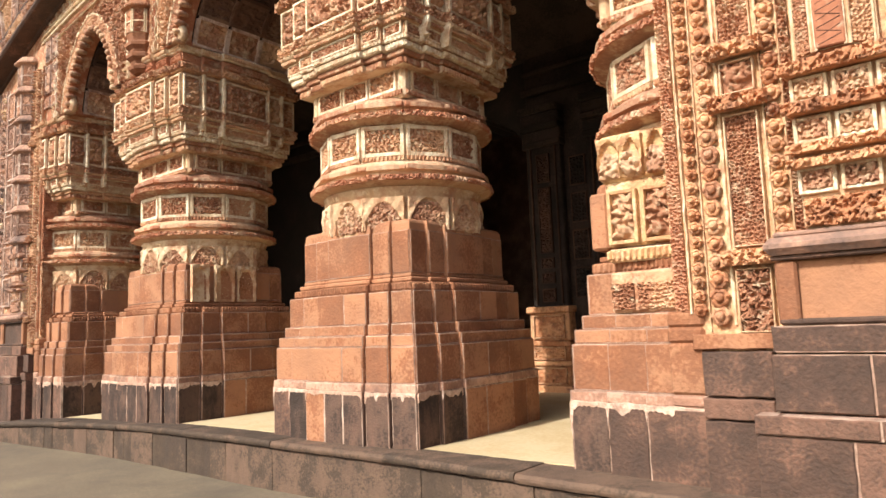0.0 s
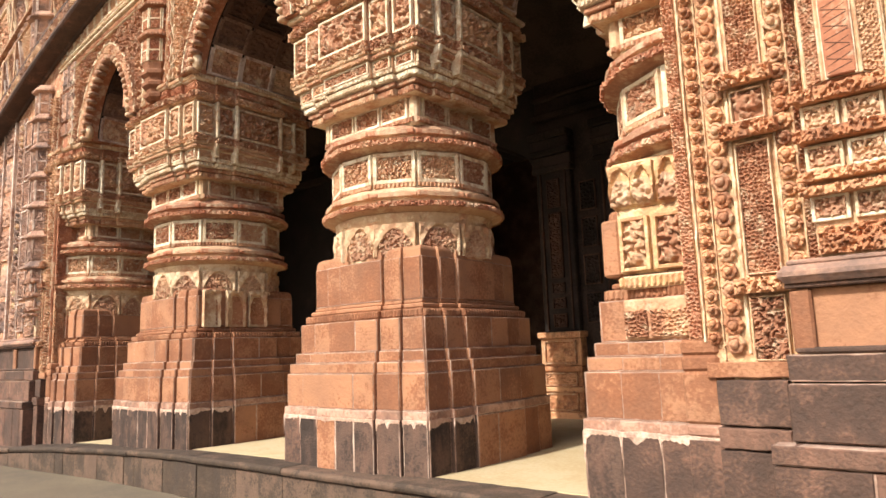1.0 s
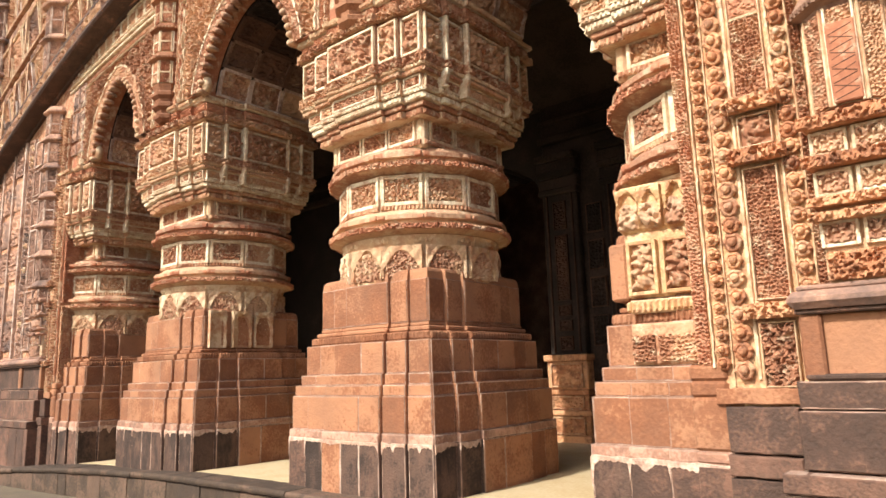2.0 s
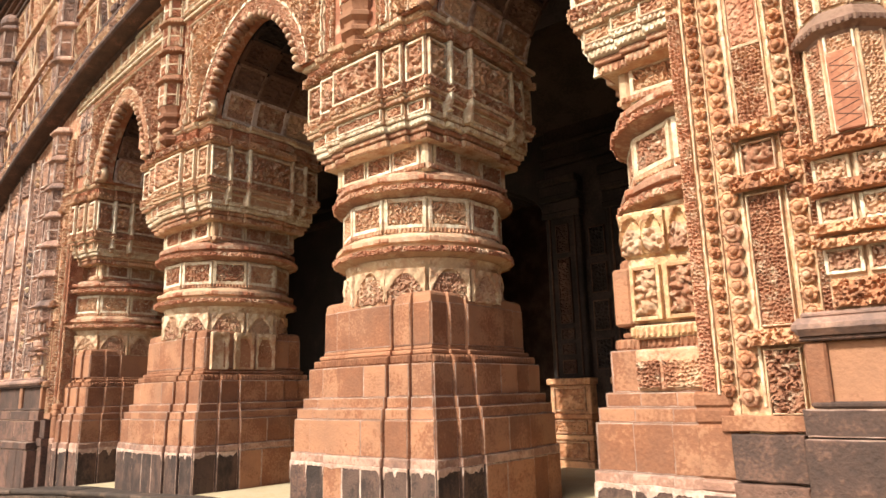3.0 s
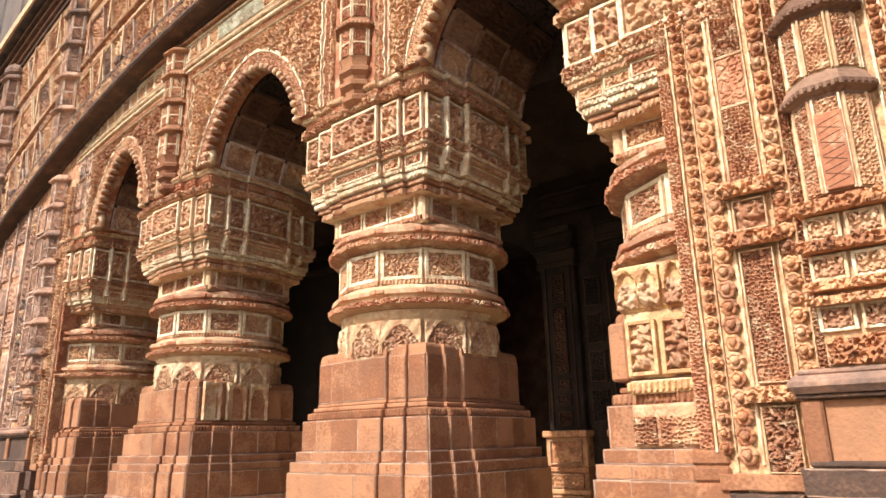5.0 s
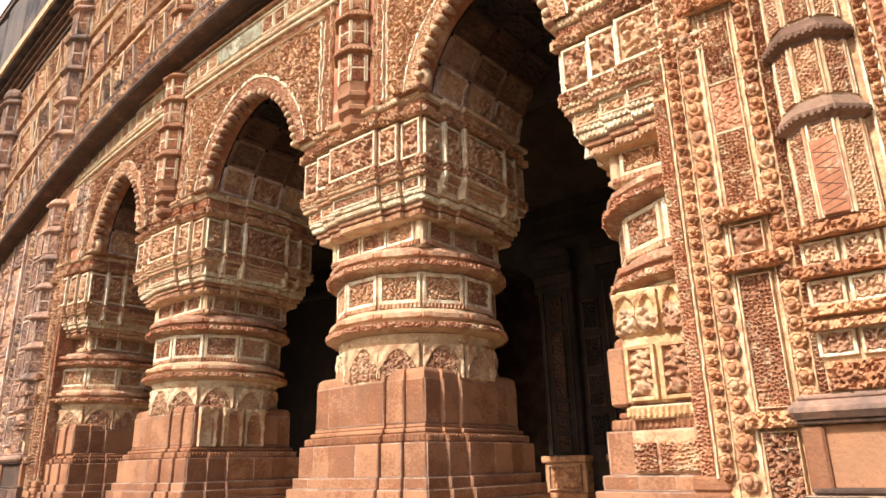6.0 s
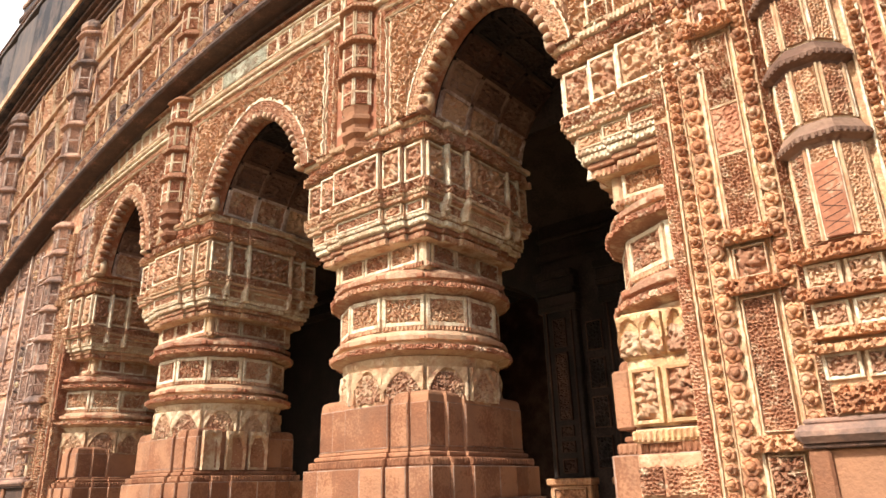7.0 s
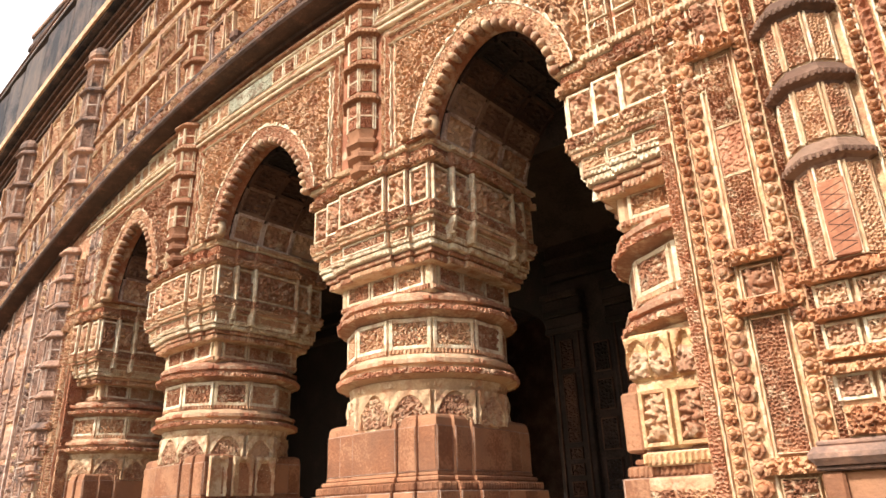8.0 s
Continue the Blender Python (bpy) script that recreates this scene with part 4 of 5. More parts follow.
def turret(x, y, r, storeys, base, mat, label, m_lime=None, finial=False, n=8, bars=True, ring=None):
    """Stacked half-octagon storeys with flared eaves; storeys: bottom, top."""
    lime = m_lime or M_LIME
    t = thing("wall_turret", label, "turret", pose(x, y, 0), group="wall turrets")
    z = base
    tn, fan = 180.0 / n, range(-(n // 4), n // 4 + 1)
    g = Geo()
    zb = storeys[0][0]
    hgt = zb - base
    g.loft([ngon(r * k, base + hgt * f, n, tn) for k, f in ((0.55, 0), (0.85, 0.08), (0.9, 0.16), (0.7, 0.22), (0.75, 0.30), (1.02, 0.38), (1.04, 0.46), (0.82, 0.52), (0.86, 0.6), (1.1, 0.68), (1.12, 0.76), (0.9, 0.82), (0.95, 0.9), (1.05, 1.0))])
    part("base_moulding", g, M_BLOCK if mat is M_TERRA else mat, t)
    for i, (z0, z1) in enumerate(storeys):
        e = min(0.088, (z1 - z0) * 0.3)
        g = Geo()
        g.loft([ngon(r, z0, n, tn), ngon(r, z1 - e, n, tn)])
        storey = part("storey", g, M_BUFF if lime is M_LIME else lime, t)
        w = 2 * r * math.sin(math.pi / n)
        ap = r * math.cos(math.pi / n)
        for k in fan:
            q = pose(0, 0, 0, 0, 0, 2 * tn * k)
            h = z1 - e - z0 - 0.016
            part("screen", relief("scroll" if (i + k) % 3 == 0 and bars else "lattice", w * 0.74, h, (i + k) % 3, 0.008, 0.0055, M_RED if bars and mat is M_TERRA else mat), mat, storey, m=q @ face_at(0, -ap - 0.001, z0 + h / 2 + 0.008))
            g = Geo()
            for sx in (-1, 1):
                g.box(sx * w * 0.45 - w * 0.045, sx * w * 0.45 + w * 0.045, -ap - 0.012, -ap + 0.005, z0, z1 - e, 0.002, q)
            if bars and h > 0.12:
                g.box(-w * 0.4, w * 0.4, -ap - 0.013, -ap + 0.005, z0 + h * 0.5, z0 + h * 0.5 + 0.012, 0.002, q)
            part("screen_post", g, M_BUFF if lime is M_LIME and not bars and (i + k) % 3 else lime, storey)
        g = Geo()
        za = z1 - e
        g.loft([ngon(r * k, za + e * f, n, tn) for k, f in ((1.0, -0.1), (1.08, 0.08), (1.22, 0.16), (1.34, 0.20), (1.36, 0.42), (1.28, 0.50), (1.12, 0.86), (1.0, 1.0))])
        lip = part("eave_ring", g, ring or (M_BLOCK if mat is M_TERRA else mat), t)
        g = Geo()
        for k in fan:
            for s in range(5):
                xx = (s - 2) * w * 0.26
                g.box(xx - 0.006, xx + 0.006, -ap * 1.35 - 0.005, -ap * 1.2, za + e * 0.22, za + e * 0.40, 0.002, pose(0, 0, 0, 0, 0, 2 * tn * k))
        part("eave_beading", g, ring or mat, lip)["kind"] = "stuff"
    if finial:
        z = storeys[-1][1]
        g = Geo()
        g.loft([ngon(r * k, z + f, 12, 0) for k, f in ((0.9, 0), (1.15, 0.03), (1.2, 0.07), (0.95, 0.14), (0.5, 0.2), (0.2, 0.23), (0.16, 0.27), (0.02, 0.3))])
        part("finial", g, mat, t)
    return t


def even(z0, z1, n):
    return [(z0 + (z1 - z0) * i / n, z0 + (z1 - z0) * (i + 1) / n) for i in range(n)]


T_LABEL = "small terracotta turret with lime window posts and ringed eaves"
for cx in (-HALF + 0.02, -HALF - PITCH + 0.02):
    turret(cx, FACE + 0.02, 0.115, [(2.72, 2.97), (2.97, 3.2), (3.2, 3.44), (3.44, 3.64)], 2.44, M_TERRA, T_LABEL)
    turret(cx, FACE + 0.02, 0.115, even(eave1(cx) + 0.25, eave2(cx) - 0.35, 5), eave1(cx) + 0.08, M_TERRA, T_LABEL, finial=True)

# ---- end walls ----


def rosette_column(parent, x, y, z0, z1, r, pitch, mats, seed=0):
    rng = random.Random(seed)
    z, i = z0 + pitch / 2, 0
    while z < z1:
        mat = mats[0] if rng.random() < 0.85 else mats[1]
        s = 2.16 * r * rng.uniform(0.92, 1.08)
        s = round(s / 0.004) * 0.004
        part("rosette", relief("rosette", s, s, rng.randrange(3), 0.036, 0.0065, mat), mat, parent, m=face_at(x + rng.uniform(-.002, .002), y, z, 0, rng.uniform(-20, 20)))
        z += pitch
        i += 1


def end_wall(side, label, red, terra, lime, detail=True):
    """The carved wall beside the arcade. side 1: to the right of the arches; -1: its mirror."""
    w = thing("end_wall", label, "wall", kind="structure")

    def X(x):
        return x if side > 0 else left_end(x)

    def bx(name, xa, xb, y0, y1, z0, z1, mat, c=0.006):
        a, b = sorted((X(xa), X(xb)))
        if name == "fillet":
            return part(name, lime_strip(a, b, y0, y1 + 0.004, z0, z1, random.Random(int(xa * 1000))), mat, w)
        return part(name, Geo().box(a, b, y0, y1, z0, z1, c), mat, w)

    k = 1.0 if side > 0 else 0.52      # breadth of the strips beside the half pillar
    core = Geo()
    a, b = sorted((X(1.232), X(5.69)))
    sheet(core, lin(a, b, 20), lambda x: -0.2, lambda x: eave1(x) + 0.1, END, 0.95)
    part("wall_core", core, M_CORE if side > 0 else M_TERRA, w)
    zt = 2.95
    if side < 0:
        for z, h, mat in ((0.90, 0.66, terra), (1.56, 0.62, red), (2.16, 0.54, terra)):
            tile(w, "lattice_strip", "lattice", X(1.232) + 0.002, 0.035, z, 0.12, h, turn=90, seed=2, mat=mat)
    # lattice strip beside the half pillar, lime fillet, rosette columns
    tile(w, "lattice_strip", "lattice", X(1.258), END, 1.265, 0.044 * k, 1.39, seed=0, mat=red, depth=0.011, step=0.0055)
    tile(w, "lattice_strip", "lattice", X(1.258), END, 2.48, 0.046 * k, 0.98, seed=1, mat=terra, depth=0.011, step=0.0055)
    bx("fillet", 1.288, 1.296, END - 0.018, END, 0.56, zt, lime, 0.003)
    rosette_column(w, X(1.324), END, 0.55, zt, 0.021 * k, 0.046 * k, (M_ROSE if side > 0 else terra, terra), 1)
    bx("fillet", 1.348, 1.353, END - 0.012, END, 0.50, zt, M_BUFF, 0.002)
    rosette_column(w, X(1.389), END, 0.52, zt, 0.030 * k, 0.060 * k, (M_ROSE if side > 0 else terra, terra), 2)
    bx("fillet", 1.424, 1.436, END - 0.012, END, 0.52, zt, M_BUFF, 0.003)
    # the niche column
    nc, nw = 1.500, 0.098
    for z0, z1, kind, mat, dep in ((0.50, 0.695, "scroll", terra, 0.022), (0.775, 1.205, "lattice", terra if side > 0 else red, 0.010), (1.285, 1.385, "bold", terra, 0.02), (1.465, 1.74, "lattice", terra, 0.010), (1.75, 1.94, "plain", terra, 0.01), (1.95, 2.235, "lattice", terra, 0.012), (2.33, 2.52, "bold", terra, 0.02), (2.56, 2.9, "lattice", terra, 0.012)):
        deep = END + (0.0 if kind == "plain" or z0 > 1.4 else -0.004)
        if kind == "plain":
            bx("plain_panel", nc - nw / 2, nc + nw / 2, END - 0.008, END, z0, z1, red, 0.004)
            tile(w, "niche_relief", "scroll", X(nc), END - 0.007, (z0 + z1) / 2, nw * k - 0.012, z1 - z0 - 0.012, seed=1, mat=red, depth=0.006, step=0.0055)
        else:
            tile(w, "niche_relief", kind, X(nc), deep, (z0 + z1) / 2, nw * k, z1 - z0, seed=int(z0 * 10) % 4, mat=mat, depth=dep, step=0.0055)
        thick = 0.026 if z0 < 1.4 else 0.015
        g = Geo()
        frame_bars(g, nw * k, z1 - z0, 0.005, -thick, 0.0, face_at(X(nc), END, (z0 + z1) / 2))
        part("niche_frame", g, M_BUFF, w)
    for z in (0.735, 1.245, 1.425, 2.28):
        tile(w, "rope_ledge", "scroll", X(nc), END - 0.040, z, 0.185 * k, 0.05, depth=0.024, mat=M_ROSE if side > 0 else terra, seed=int(z * 50))
        bx("ledge_back", nc - 0.085, nc + 0.085, END - 0.046, END, z - 0.02, z + 0.02, terra, 0.008)
    bx("fillet", 1.566, 1.574, END - 0.014, END, 0.50, zt, M_BUFF, 0.003)
    rosette_column(w, X(1.600), END, 0.78, zt, 0.026 * k, 0.056 * k, (M_ROSE if side > 0 else terra, terra), 3)
    bx("fillet", 1.627, 1.634, END - 0.016, END, 0.80, zt, M_BUFF, 0.003)
    tile(w, "lattice_strip", "lattice", X(1.650), END, 1.87, 0.028 * k, 2.14, seed=1, mat=terra, step=0.0055)
    # beyond the turret
    bx("fillet", 1.928, 1.938, END - 0.018, END, 1.30, zt, lime, 0.003)
    rosette_column(w, X(1.960), END, 1.30, zt, 0.020 * k, 0.046 * k, (M_ROSE if side > 0 else terra, terra), 5)
    if side < 0:
        red = terra = M_LICHEN
        lime = M_PALE
    for off, kind, r in ((2.005, "strip", 0), (2.065, "col", 0.028), (2.14, "strip", 0), (2.27, "niche", 0), (2.40, "strip", 0), (2.46, "col", 0.028), (2.53, "strip", 0)):
        if kind == "strip":
            tile(w, "lattice_strip", "lattice", X(off), END, 1.87, 0.035, 2.14, seed=1, mat=red, step=0.009)
            bx("fillet", off + 0.026, off + 0.034, END - 0.018, END, 0.8, zt, lime, 0.003)
            bx("fillet", off - 0.034, off - 0.026, END - 0.018, END, 0.8, zt, lime, 0.003)
        elif kind == "col":
            rosette_column(w, X(off), END, 0.8, zt, r, 0.058, (terra, M_BUFF), 4)
        else:
            for z0, z1 in even(0.85, 2.9, 7):
                tile(w, "niche_relief", "lattice", X(off), END, (z0 + z1) / 2, 0.15, z1 - z0 - 0.06, seed=int(z0 * 10) % 3, mat=red, step=0.009)
                g = Geo()
                frame_bars(g, 0.15, z1 - z0 - 0.06, 0.014, -0.025, 0.0, face_at(X(off), END, (z0 + z1) / 2))
                part("niche_frame", g, lime, w)
    x = 2.62 if side < 0 else 5.6
    i = 0
    while x < 5.6:
        for z0, z1 in even(0.5, 2.95, 7):
            tile(w, "wall_tile", ("lattice", "scroll", "bold")[i % 3], X(x + 0.14), END, (z0 + z1) / 2, 0.24, z1 - z0 - 0.05, seed=i % 4, mat=red if i % 2 else terra, step=0.016, depth=0.02)
            i += 1
        bx("pilaster", x - 0.012, x + 0.012, END - 0.03, END, 0.5, 2.95, lime, 0.004)
        x += 0.29
    # base: blocks under the strips, then the projecting pedestal
    rngb = random.Random(8 + side)
    for h, z0, z1, mk, mean in COURSES:
        bx("stone_block", 1.20, 1.327, min(HALF - h - 0.047, END - 0.014) if z1 < 0.58 else HALF - h - 0.047, 0.3, z0, z1, {"dark": M_WEATHER, "pink": M_PINK, "block": M_BLOCK}[mk], 0.01)
    for xa, xb, y0, z0, z1, mat in ((1.29, 1.575, END - 0.03, 0.44, 0.495, M_BLOCK), (1.325, 1.545, END - 0.055, 0.292, 0.438, M_WEATHER), (1.325, 1.546, END - 0.075, 0.222, 0.29, M_WEATHER), (1.325, 1.50, END - 0.07, -0.2, 0.22, M_WEATHER)):
        p0, p1 = sorted((X(xa), X(xb)))
        part("stone_block", rough_block(p0, p1, y0, 0.3, z0, z1, rngb, 0.004), mat, w)
    x = 1.548
    rows = ((0.432, 0.515, 0.075, M_WEATHER, 0.3), (0.259, 0.430, 0.10, M_WEATHER, 0.24), (0.197, 0.257, 0.155, M_WEATHER, 0.26), (-0.24, 0.195, 0.145, M_WEATHER, 0.2))
    for z0, z1, dep, mat, mean in rows:
        xa = 1.548 - (0.05 if dep > 0.12 else 0)
        while xa < 5.6:
            ww = mean * rngb.uniform(0.7, 1.3)
            p0, p1 = sorted((X(xa + 0.0006), X(xa + ww - 0.0006)))
            part("stone_block", rough_block(p0, p1, END - dep + rngb.uniform(-0.002, 0.002), 0.2, z0 + 0.0008, z1 - 0.0008, rngb, 0.0035), mat, w)
            xa += ww
        bx("mortar_bed", 1.556 - (0.05 if dep > 0.12 else 0), 5.6, END - dep + 0.0034, 0.19, z0 + 0.002, z1 - 0.002, M_MORTAR, 0.001)
    # pedestal panel with its frame and ledge
    bx("pedestal_panel", 1.585, 5.6, END - 0.04, 0.1, 0.515, 0.712, M_BLOCK if side > 0 else M_WEATHER, 0.004)
    xa = 1.572
    while xa < 5.5:
        bx("pedestal_post", xa, xa + 0.062, END - 0.062, END, 0.517, 0.712, M_BLOCK, 0.008)
        xa += 0.62
    bx("pedestal_foot", 1.575, 5.6, END - 0.066, END, 0.516, 0.535, M_WEATHER, 0.006)
    bx("pedestal_ledge", 1.565, 5.62, END - 0.075, END + 0.05, 0.713, 0.728, M_WEATHER, 0.004)
    bx("pedestal_ledge", 1.55, 5.62, END - 0.105, END + 0.05, 0.728, 0.782, M_LICHEN, 0.02)
    bx("pedestal_ledge", 1.575, 5.62, END - 0.07, END + 0.05, 0.782, 0.80, M_LICHEN, 0.006)
    # carved courses over the pedestal, the turret's foot
    yy = END - 0.055
    bx("foot_course", 1.665, 2.0, yy, 0.1, 0.80, 1.30, M_BUFF, 0.01)
    for z, h in ((1.29, 0.042), (1.165, 0.036), (1.04, 0.028), (0.995, 0.026)):
        bx("foot_ledge", 1.645, 2.02, yy - 0.05, 0.0, z - h / 2, z + h / 2, M_ROSE if side > 0 else red, 0.012)
        tile(w, "carved_ledge", "scroll", X(1.832), yy - 0.047, z, 0.38 * k, h, depth=0.014, mat=M_ROSE if side > 0 else red, step=0.0055, seed=int(z * 100))
    for z in (1.225, 1.10, 0.945):
        for j in range(3):
            tile(w, "small_panel", "scroll", X(1.715 + 0.115 * j), yy - 0.006, z, 0.085 * k, 0.058, seed=j, mat=M_RING, step=0.0055)
            g = Geo()
            frame_bars(g, 0.082 * k, 0.058, 0.011, -0.018, 0.0, face_at(X(1.715 + 0.115 * j), yy, z))
            part("panel_frame", g, lime, w)
    tile(w, "carved_band", "scroll", X(1.832), yy - 0.002, 0.85, 0.32 * k, 0.085, seed=2, mat=M_ROSE if side > 0 else terra, depth=0.02)
    # carved panels over the half pillar's capital, up to the frieze
    for z0, z1 in ((2.56, 2.66), (2.69, 2.95), (2.98, 3.2)):
        for xa, xb in ((0.995, 1.10), (1.12, 1.225)):
            tile(w, "carved_panel", "bold" if z1 - z0 > .15 else "lattice", X((xa + xb) / 2), FACE - 0.002, (z0 + z1) / 2, xb - xa - 0.02, z1 - z0 - 0.02, seed=int(z0 * 20) % 4, mat=terra, depth=0.022)
            g = Geo()
            frame_bars(g, xb - xa - 0.02, z1 - z0 - 0.02, 0.008, -0.024, 0.0, face_at(X((xa + xb) / 2), FACE, (z0 + z1) / 2))
            part("panel_frame", g, lime, w)
    return w


end_wall(1, "sunlit terracotta end wall with rosette columns and carved niches", M_RED, M_TERRA, M_LIME)
end_wall(-1, "blackened terracotta end wall with rosette columns and niches", M_RED, M_TERRA, M_LIME)
part("arch_wall", sheet(Geo(), lin(0.81, 1.232, 6), lambda x: SPRING, eave1, FACE, 0.95), M_RED, wall)
part("arch_wall", sheet(Geo(), lin(-4.235, -3.79, 6), lambda x: 2.445, eave1, FACE, 0.95), M_RED, wall)
TALL = [(1.325, 1.73), (1.73, 2.02), (2.02, 2.31), (2.31, 2.6), (2.6, 2.9), (2.9, 3.15)]
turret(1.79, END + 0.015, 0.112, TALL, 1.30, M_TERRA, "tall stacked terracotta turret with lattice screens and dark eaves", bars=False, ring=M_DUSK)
ZIG = thing("zigzag_panel", "plain red terracotta panel scratched with crossing zigzags", "panel", pose(1.79, END + 0.015 - 0.112 * math.cos(math.pi / 8) - 0.010, 1.455))
part("panel", Geo().box(-0.040, 0.040, -0.006, 0.012, -0.125, 0.13, 0.004), M_RED, ZIG)
for i in range(9):
    part("zigzag_stroke", Geo().box(-0.034, 0.034, -0.0072, -0.004, -0.0012, 0.0012, 0.0004), M_INNER, ZIG, m=pose(0, 0, -0.105 + 0.026 * i, 0, 18 if i % 2 else -18, 0))
    if i % 2:
        part("zigzag_stroke", Geo().box(-0.034, 0.034, -0.0070, -0.004, -0.0009, 0.0009, 0.0004), M_INNER, ZIG, m=pose(0, 0, -0.105 + 0.026 * i, 0, -24, 0))
turret(-4.55, END + 0.02, 0.115, even(1.2, 3.1, 7), 0.80, M_LICHEN, m_lime=M_PALE, label="tall stacked turret of blackened terracotta with pale window posts")
turret(-4.65, END + 0.02, 0.15, even(eave1(-4.65) + 0.25, eave2(-4.65) - 0.3, 5), eave1(-4.65) + 0.05, M_LICHEN, m_lime=M_PALE, label="stacked turret of blackened terracotta with a domed finial", finial=True)
turret(-6.4, END + 0.02, 0.15, even(0.9, 2.8, 6), 0.55, M_LICHEN, m_lime=M_PALE, label="stacked turret of blackened terracotta on the end wall")
turret(-6.4, END + 0.02, 0.15, even(eave1(-6.4) + 0.25, eave2(-6.4) - 0.3, 5), eave1(-6.4) + 0.05, M_LICHEN, m_lime=M_PALE, label="stacked turret of blackened terracotta with a domed finial", finial=True)

# ---- upper wall between the two eaves ----
upper = thing("upper_wall", "terracotta upper wall with rows of framed reliefs between the eaves", "wall", kind="structure")
g = Geo()
sheet(g, lin(-7.25, 4.1, 60), lambda x: eave1(x) + 0.1, lambda x: eave2(x) + 0.05, FACE + 0.01, 0.95)
part("wall_core", g, M_RING, upper)
ROW = [0.0, 0.10, 0.33, 0.41, 0.66, 0.76, 1.0]


def row_curve(x, f):
    return (eave1(x) + 0.22) * (1 - f) + (eave2(x) - 0.28) * f


rng = random.Random(21)
for j, (f0, f1) in enumerate(zip(ROW, ROW[1:])):
    x, i = -7.15, 0
    while x < 0.6:
        tall = f1 - f0 > 0.15
        w = rng.choice((0.13, 0.2, 0.32)) if tall else 0.24
        cx = x + w / 2
        slope = (row_curve(cx + 0.05, f0) - row_curve(cx - 0.05, f0)) / 0.1
        roll = -math.degrees(math.atan(slope))
        z0, z1 = row_curve(cx, f0), row_curve(cx, f1)
        mt = (M_TERRA, M_RING, M_RED, M_LICHEN)[(0, 1, 0, 0, 1, 3)[rng.randrange(6)]]
        if tall:
            hgt = round((z1 - z0 - 0.075) / 0.02) * 0.02
            tile(upper, "wall_tile", rng.choice(("scroll", "lattice", "bold")), cx, FACE, (z0 + z1) / 2, w - 0.045, hgt, 0, roll, rng.randrange(3), 0.03, mt, 0.009)
            if rng.random() < 0.8:
                g = Geo()
                frame_bars(g, w - 0.043, hgt, 0.011, -0.046, 0.012, face_at(cx, FACE, (z0 + z1) / 2, 0, roll))
                part("tile_frame", g, M_BUFF if rng.random() < 0.65 else M_PALE, upper)
            if i % 2 == 0:
                part("pilaster", Geo().box(x - 0.012, x + 0.012, FACE - 0.06, FACE + 0.01, z0 + 0.02, z1 - 0.02, 0.004), M_RING, upper)
        else:
            tile(upper, "band_tile", rng.choice(("rope", "scroll", "dentil")), cx, FACE, (z0 + z1) / 2, w - 0.006, round((z1 - z0 - 0.05) / 0.02) * 0.02, 0, roll, i % 3, 0.022, mt, 0.010)
        x += w
        i += 1
for cx in (-1.83, -3.42, -5.6):
    part("spout", Geo().box(cx - 0.05, cx + 0.05, -0.17, 0.1, eave1(cx) + 0.25, eave1(cx) + 0.34, 0.02), M_WEATHER, upper)
for f in ROW:
    curved_band("string_course", -0.010, 0.010, FACE - 0.048, M_RING, -7.2, 4.0, lambda x, f=f: row_curve(x, f), upper, FACE + 0.02, 80)
for dz, dep in ((-0.24, 0.07), (-0.19, 0.10), (-0.14, 0.14), (-0.09, 0.18)):
    curved_band("string_course", dz - 0.02, dz + 0.02, FACE - dep, M_WEATHER, -7.25, 4.1, eave2, upper, FACE + 0.02, 80)

# ---- main eave and the roof ----
roof = thing("roof", "curved black-stained roof with a pale eave edge", "roof", kind="structure")


def roof_top(x):
    return 6.80 - 0.0185 * (x - MID) ** 2


g = Geo()
g.loft([[(x, 0.1, eave2(x) - 0.02), (x, -0.25, eave2(x) - 0.06), (x, -0.27, eave2(x) - 0.02), (x, -0.1, eave2(x) + 0.05)] for x in lin(-7.7, 4.5, 80)])
part("eave_slab", g, M_ROOF, roof)
g = Geo()
g.loft([[(x, -0.24, eave2(x) - 0.035), (x, -0.285, eave2(x) - 0.043), (x, -0.29, eave2(x) + 0.04), (x, -0.24, eave2(x) + 0.036)] for x in lin(-7.7, 4.5, 80)])
part("eave_edge", g, M_BUFF, roof, "pale lime edge of the eave")
g = Geo()
g.loft([[(x, -0.26, eave2(x) + 0.03), (x, -0.23, eave2(x) + 0.25), (x, -0.16, roof_top(x) - 0.12), (x, -0.22, roof_top(x) - 0.1), (x, -0.22, roof_top(x)), (x, 1.5, roof_top(x) + 0.3), (x, 4.5, roof_top(x) + 0.5), (x, 9.0, roof_top(x)), (x, 9.0, eave2(x) - 0.2), (x, 0.5, eave2(x) - 0.1)] for x in lin(-7.6, 4.4, 60)])
part("roof_slope", g, M_ROOF, roof)
rng = random.Random(31)
x = -7.55
while x < 1.0:
    pw = rng.uniform(0.45, 0.9)
    z0, z1 = eave2(x + pw / 2) + 0.1, roof_top(x + pw / 2) - 0.2
    part("parapet_panel", Geo().box(x + 0.004, x + pw - 0.004, -0.25, -0.1, z0, z1, 0.008), M_ROOF, roof)
    x += pw
curved_band("parapet_course", -0.17, -0.125, -0.275, M_ROOF, -7.6, 4.4, roof_top, roof, -0.1, 60)
curved_band("parapet_course", -0.115, -0.02, -0.245, M_LICHEN, -7.6, 4.4, roof_top, roof, -0.1, 60)
curved_band("coping", -0.014, 0.014, -0.26, M_WEATHER, -7.6, 4.4, roof_top, roof, -0.1, 60)
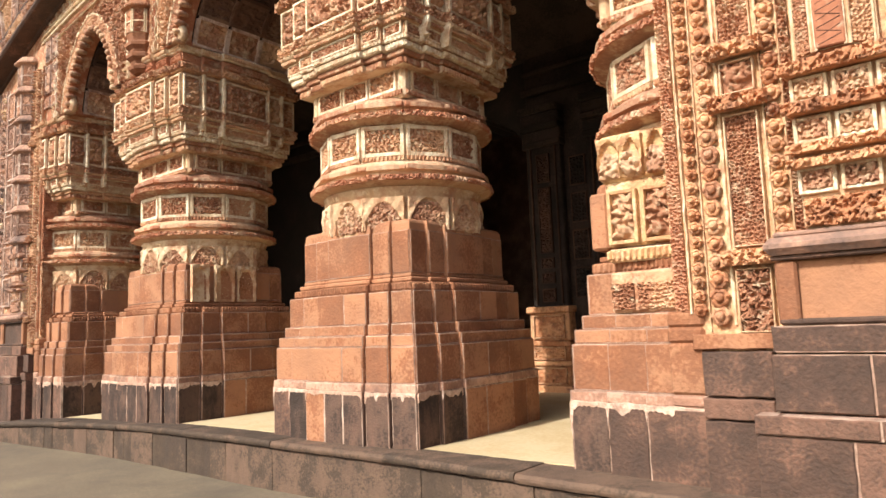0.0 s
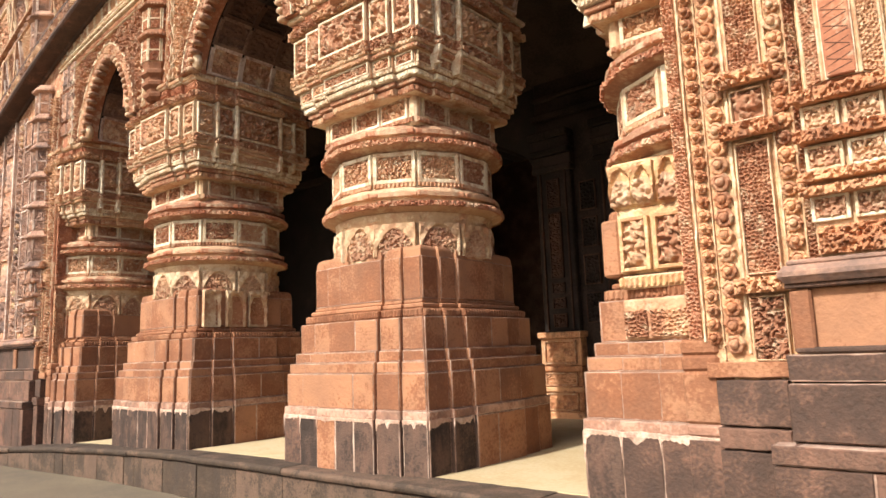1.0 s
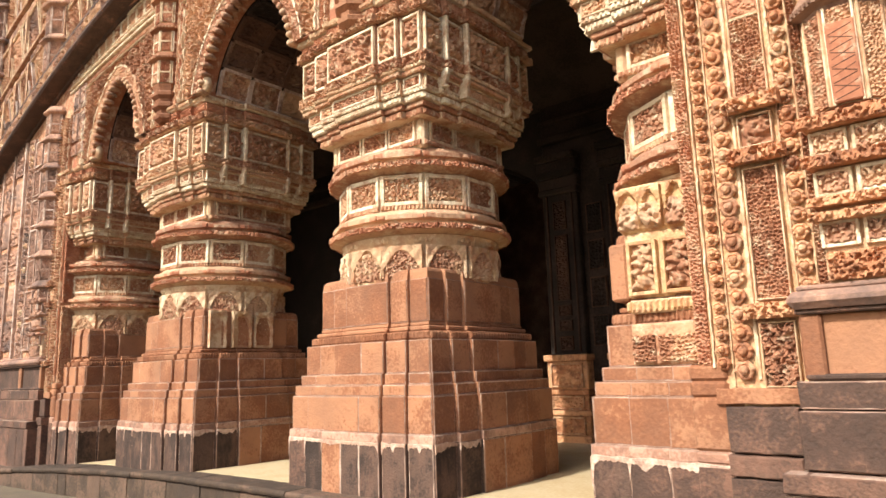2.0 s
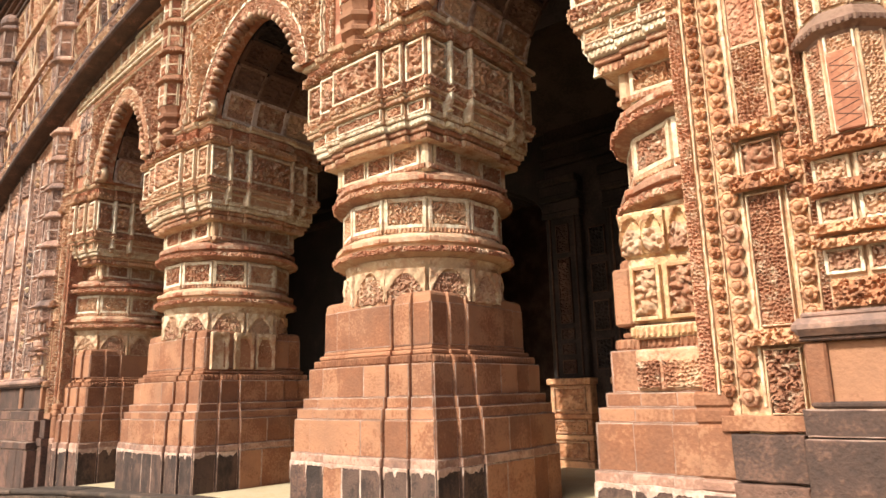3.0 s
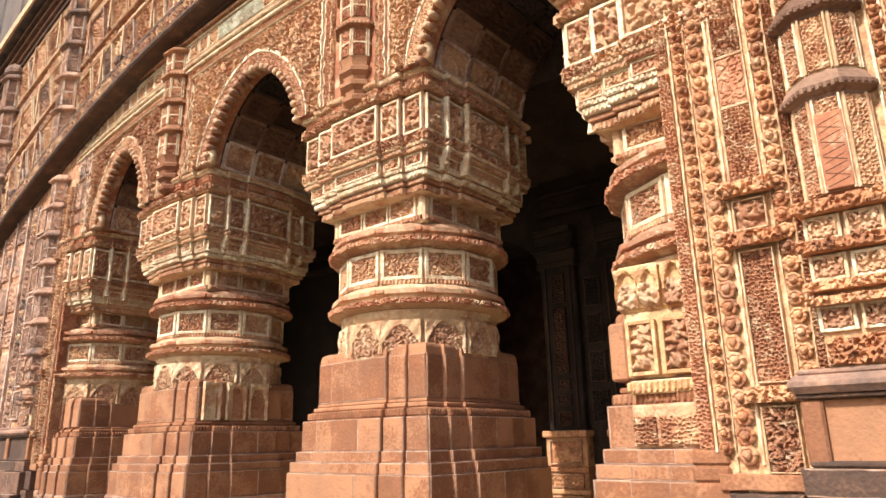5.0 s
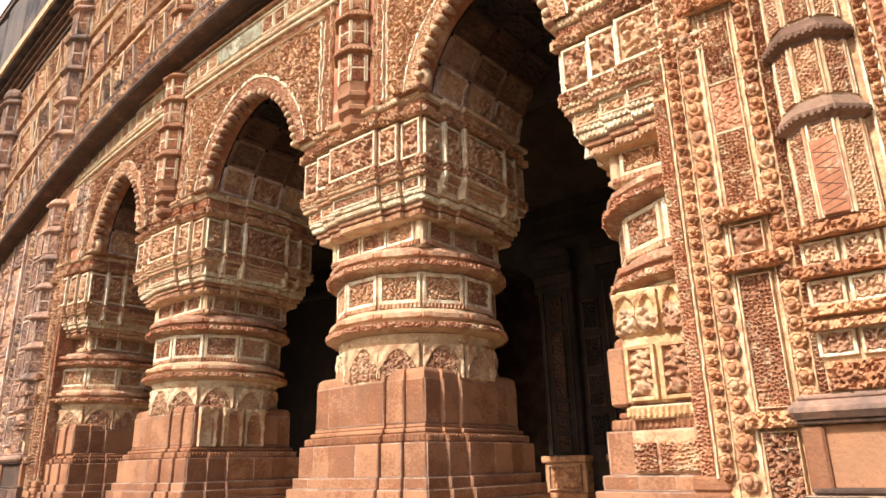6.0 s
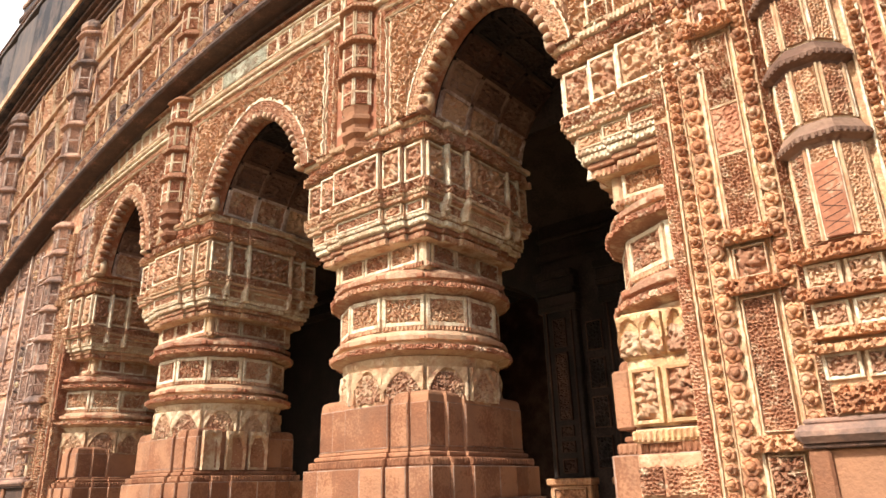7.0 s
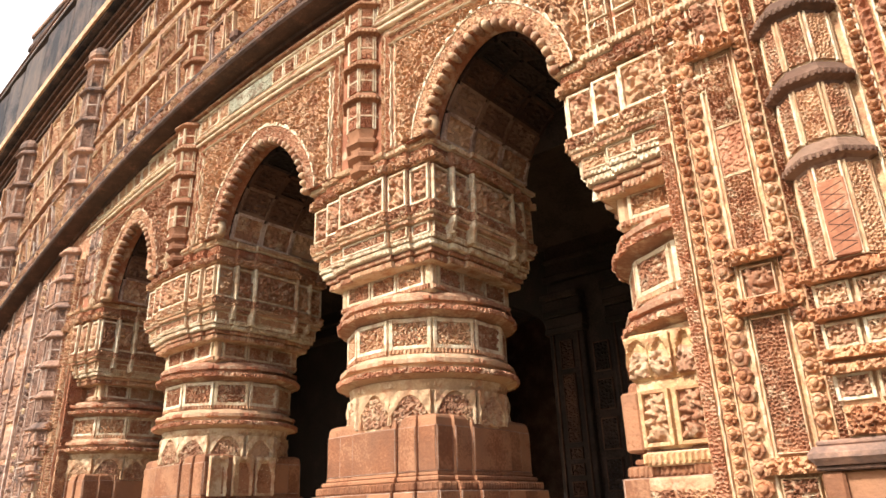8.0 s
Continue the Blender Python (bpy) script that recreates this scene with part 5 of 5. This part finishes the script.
stage = thing("upper_roof", "dark stepped upper stage of the curved roof", "roof", kind="structure")
for y, z0, z1, mat in ((-0.20, 6.2, 6.46, M_ROOF), (-0.235, 6.46, 6.54, M_WEATHER), (-0.20, 6.54, 6.68, M_ROOF), (-0.225, 6.68, 6.75, M_LICHEN)):
    part("stage_course", Geo().box(-6.80, 1.2, y, 2.0, z0, z1, 0.012), mat, stage)
tower = thing("corner_tower", "dark corner tower with stepped ledges on the roof", "tower")
for h, z0, z1 in ((0.9, 6.0, 7.0), (0.98, 7.0, 7.08), (0.88, 7.08, 7.5), (0.98, 7.5, 7.6), (0.7, 7.6, 8.2), (0.35, 8.2, 8.6)):
    g = Geo()
    tier(g, h, z0, z1, 0.05, 0.02)
    part("tower_course", g, M_ROOF, tower)
tower.matrix_basis = pose(-5.75, 1.0, 0.0)
# bright haze behind the temple
haze = bpy.data.materials.new("bright_haze")
haze.use_nodes = True
hn = haze.node_tree.nodes["Principled BSDF"]
hn.inputs["Base Color"].default_value = (0.8, 0.8, 0.8, 1)
hn.inputs["Emission Color"].default_value = (1.0, 0.985, 0.96, 1)
hn.inputs["Emission Strength"].default_value = 0.95
g = Geo()
g.loft([[(-600 + 60 * t, 100 + 420 * t, -10), (-600 + 60 * t, 100 + 420 * t, 900)] for t in lin(-1.2, 1.6, 12)], closed=False, caps=False)
tagged(part("backdrop", g, haze, None), "white hazy bright sky far behind the temple", "sky", kind="structure")

# ---- inside the porch ----
inner = thing("inner_wall", "carved inner wall of the porch, its shade painted in, with a dark doorway", "wall", kind="structure")
YI = 2.5
# the porch's shade is painted into these dark wall colours
for xa, xb in ((-4.6, -2.27), (-0.88, 1.45)):
    part("wall_core", Geo().box(xa, xb, YI, YI + 0.7, 0.0, 3.5, 0.01), M_SHADE, inner)
part("door_arch", sheet(Geo(), lin(-2.27, -0.88, 40), lambda x: 1.96 + 0.44 * (1 - min(1.0, abs(x + 1.575) / 0.695) ** 2.2) ** 0.6 - 0.02 * abs(math.sin((x + 1.575) * 22)), lambda x: 3.5, YI + 0.02, YI + 0.7), M_SHADE, inner)


def framed(x, y, z, w, h, mat, rim, kind="scroll", seed=0, bar=0.012):
    tile(inner, "carved_panel", kind, x, y, z, w, h, seed=seed, mat=mat, step=0.009, depth=0.014)
    g = Geo()
    frame_bars(g, w, h, bar, -0.02, 0.0, face_at(x, y, z))
    part("panel_frame", g, rim, inner)


for side in (-1, 1):
    xe = -0.88 if side > 0 else -2.27

    def slab(name, a, b, dep, z0, z1, mat, c=0.008):
        p, q = sorted((xe + side * a, xe + side * b))
        part(name, Geo().box(p, q, YI - dep, YI + 0.01, z0, z1, c), mat, inner)
    # carved pedestals that the sun reaches, in brighter clay than the wall painted dark above
    for a, b in ((0.0, 0.36), (0.56, 0.92)):
        for z0, z1, dep in ((-0.02, 0.05, 0.13), (0.05, 0.20, 0.10), (0.20, 0.24, 0.12), (0.24, 0.36, 0.10), (0.36, 0.40, 0.13), (0.40, 0.62, 0.10), (0.62, 0.67, 0.13)):
            slab("pedestal_course", a - (0.015 if dep > 0.11 else 0), b + (0.015 if dep > 0.11 else 0), dep, z0, z1, M_ROSE)
        mx = xe + side * (a + b) / 2
        for z, h, kind in ((0.125, 0.11, "bold"), (0.30, 0.08, "scroll"), (0.51, 0.16, "bold")):
            framed(mx, YI - 0.10, z, 0.26, h, M_ROSE, M_TERRA, kind, 1)
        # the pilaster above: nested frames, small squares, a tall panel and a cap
        slab("pilaster", a + 0.02, b - 0.02, 0.06, 0.67, 2.0, M_SHADE)
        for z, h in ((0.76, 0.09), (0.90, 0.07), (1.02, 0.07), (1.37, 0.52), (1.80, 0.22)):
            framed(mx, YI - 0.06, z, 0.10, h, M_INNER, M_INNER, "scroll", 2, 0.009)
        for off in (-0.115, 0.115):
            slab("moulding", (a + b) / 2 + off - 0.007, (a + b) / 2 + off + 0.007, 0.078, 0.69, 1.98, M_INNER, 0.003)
        # caps in the blackest tone: light fading with height is put into the colour
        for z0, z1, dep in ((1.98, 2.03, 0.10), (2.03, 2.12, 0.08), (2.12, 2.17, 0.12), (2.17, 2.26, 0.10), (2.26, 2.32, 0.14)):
            slab("pilaster_cap", a, b, dep, z0, z1, M_SHADE)
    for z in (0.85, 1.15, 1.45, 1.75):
        framed(xe + side * 0.46, YI, z, 0.12, 0.22, M_SHADE, M_INNER, "lattice", 1, 0.01)
    slab("moulding", 0.0, 2.0, 0.07, 2.44, 2.50, M_SHADE)
    slab("moulding", 0.0, 2.0, 0.05, 2.62, 2.66, M_SHADE)
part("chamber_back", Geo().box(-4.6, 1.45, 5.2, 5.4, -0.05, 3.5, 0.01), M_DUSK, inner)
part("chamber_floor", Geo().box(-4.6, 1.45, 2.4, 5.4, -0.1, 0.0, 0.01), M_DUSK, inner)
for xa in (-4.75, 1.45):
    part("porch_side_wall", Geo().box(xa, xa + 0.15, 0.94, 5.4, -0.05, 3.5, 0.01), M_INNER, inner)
# vault coloured near black to stand for its shade
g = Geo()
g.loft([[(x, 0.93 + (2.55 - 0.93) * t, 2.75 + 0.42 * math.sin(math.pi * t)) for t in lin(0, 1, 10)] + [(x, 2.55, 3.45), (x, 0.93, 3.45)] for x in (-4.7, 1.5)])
tagged(part("ceiling", g, M_SHADE, None), "dim vaulted plaster ceiling of the porch", "ceiling", kind="structure")
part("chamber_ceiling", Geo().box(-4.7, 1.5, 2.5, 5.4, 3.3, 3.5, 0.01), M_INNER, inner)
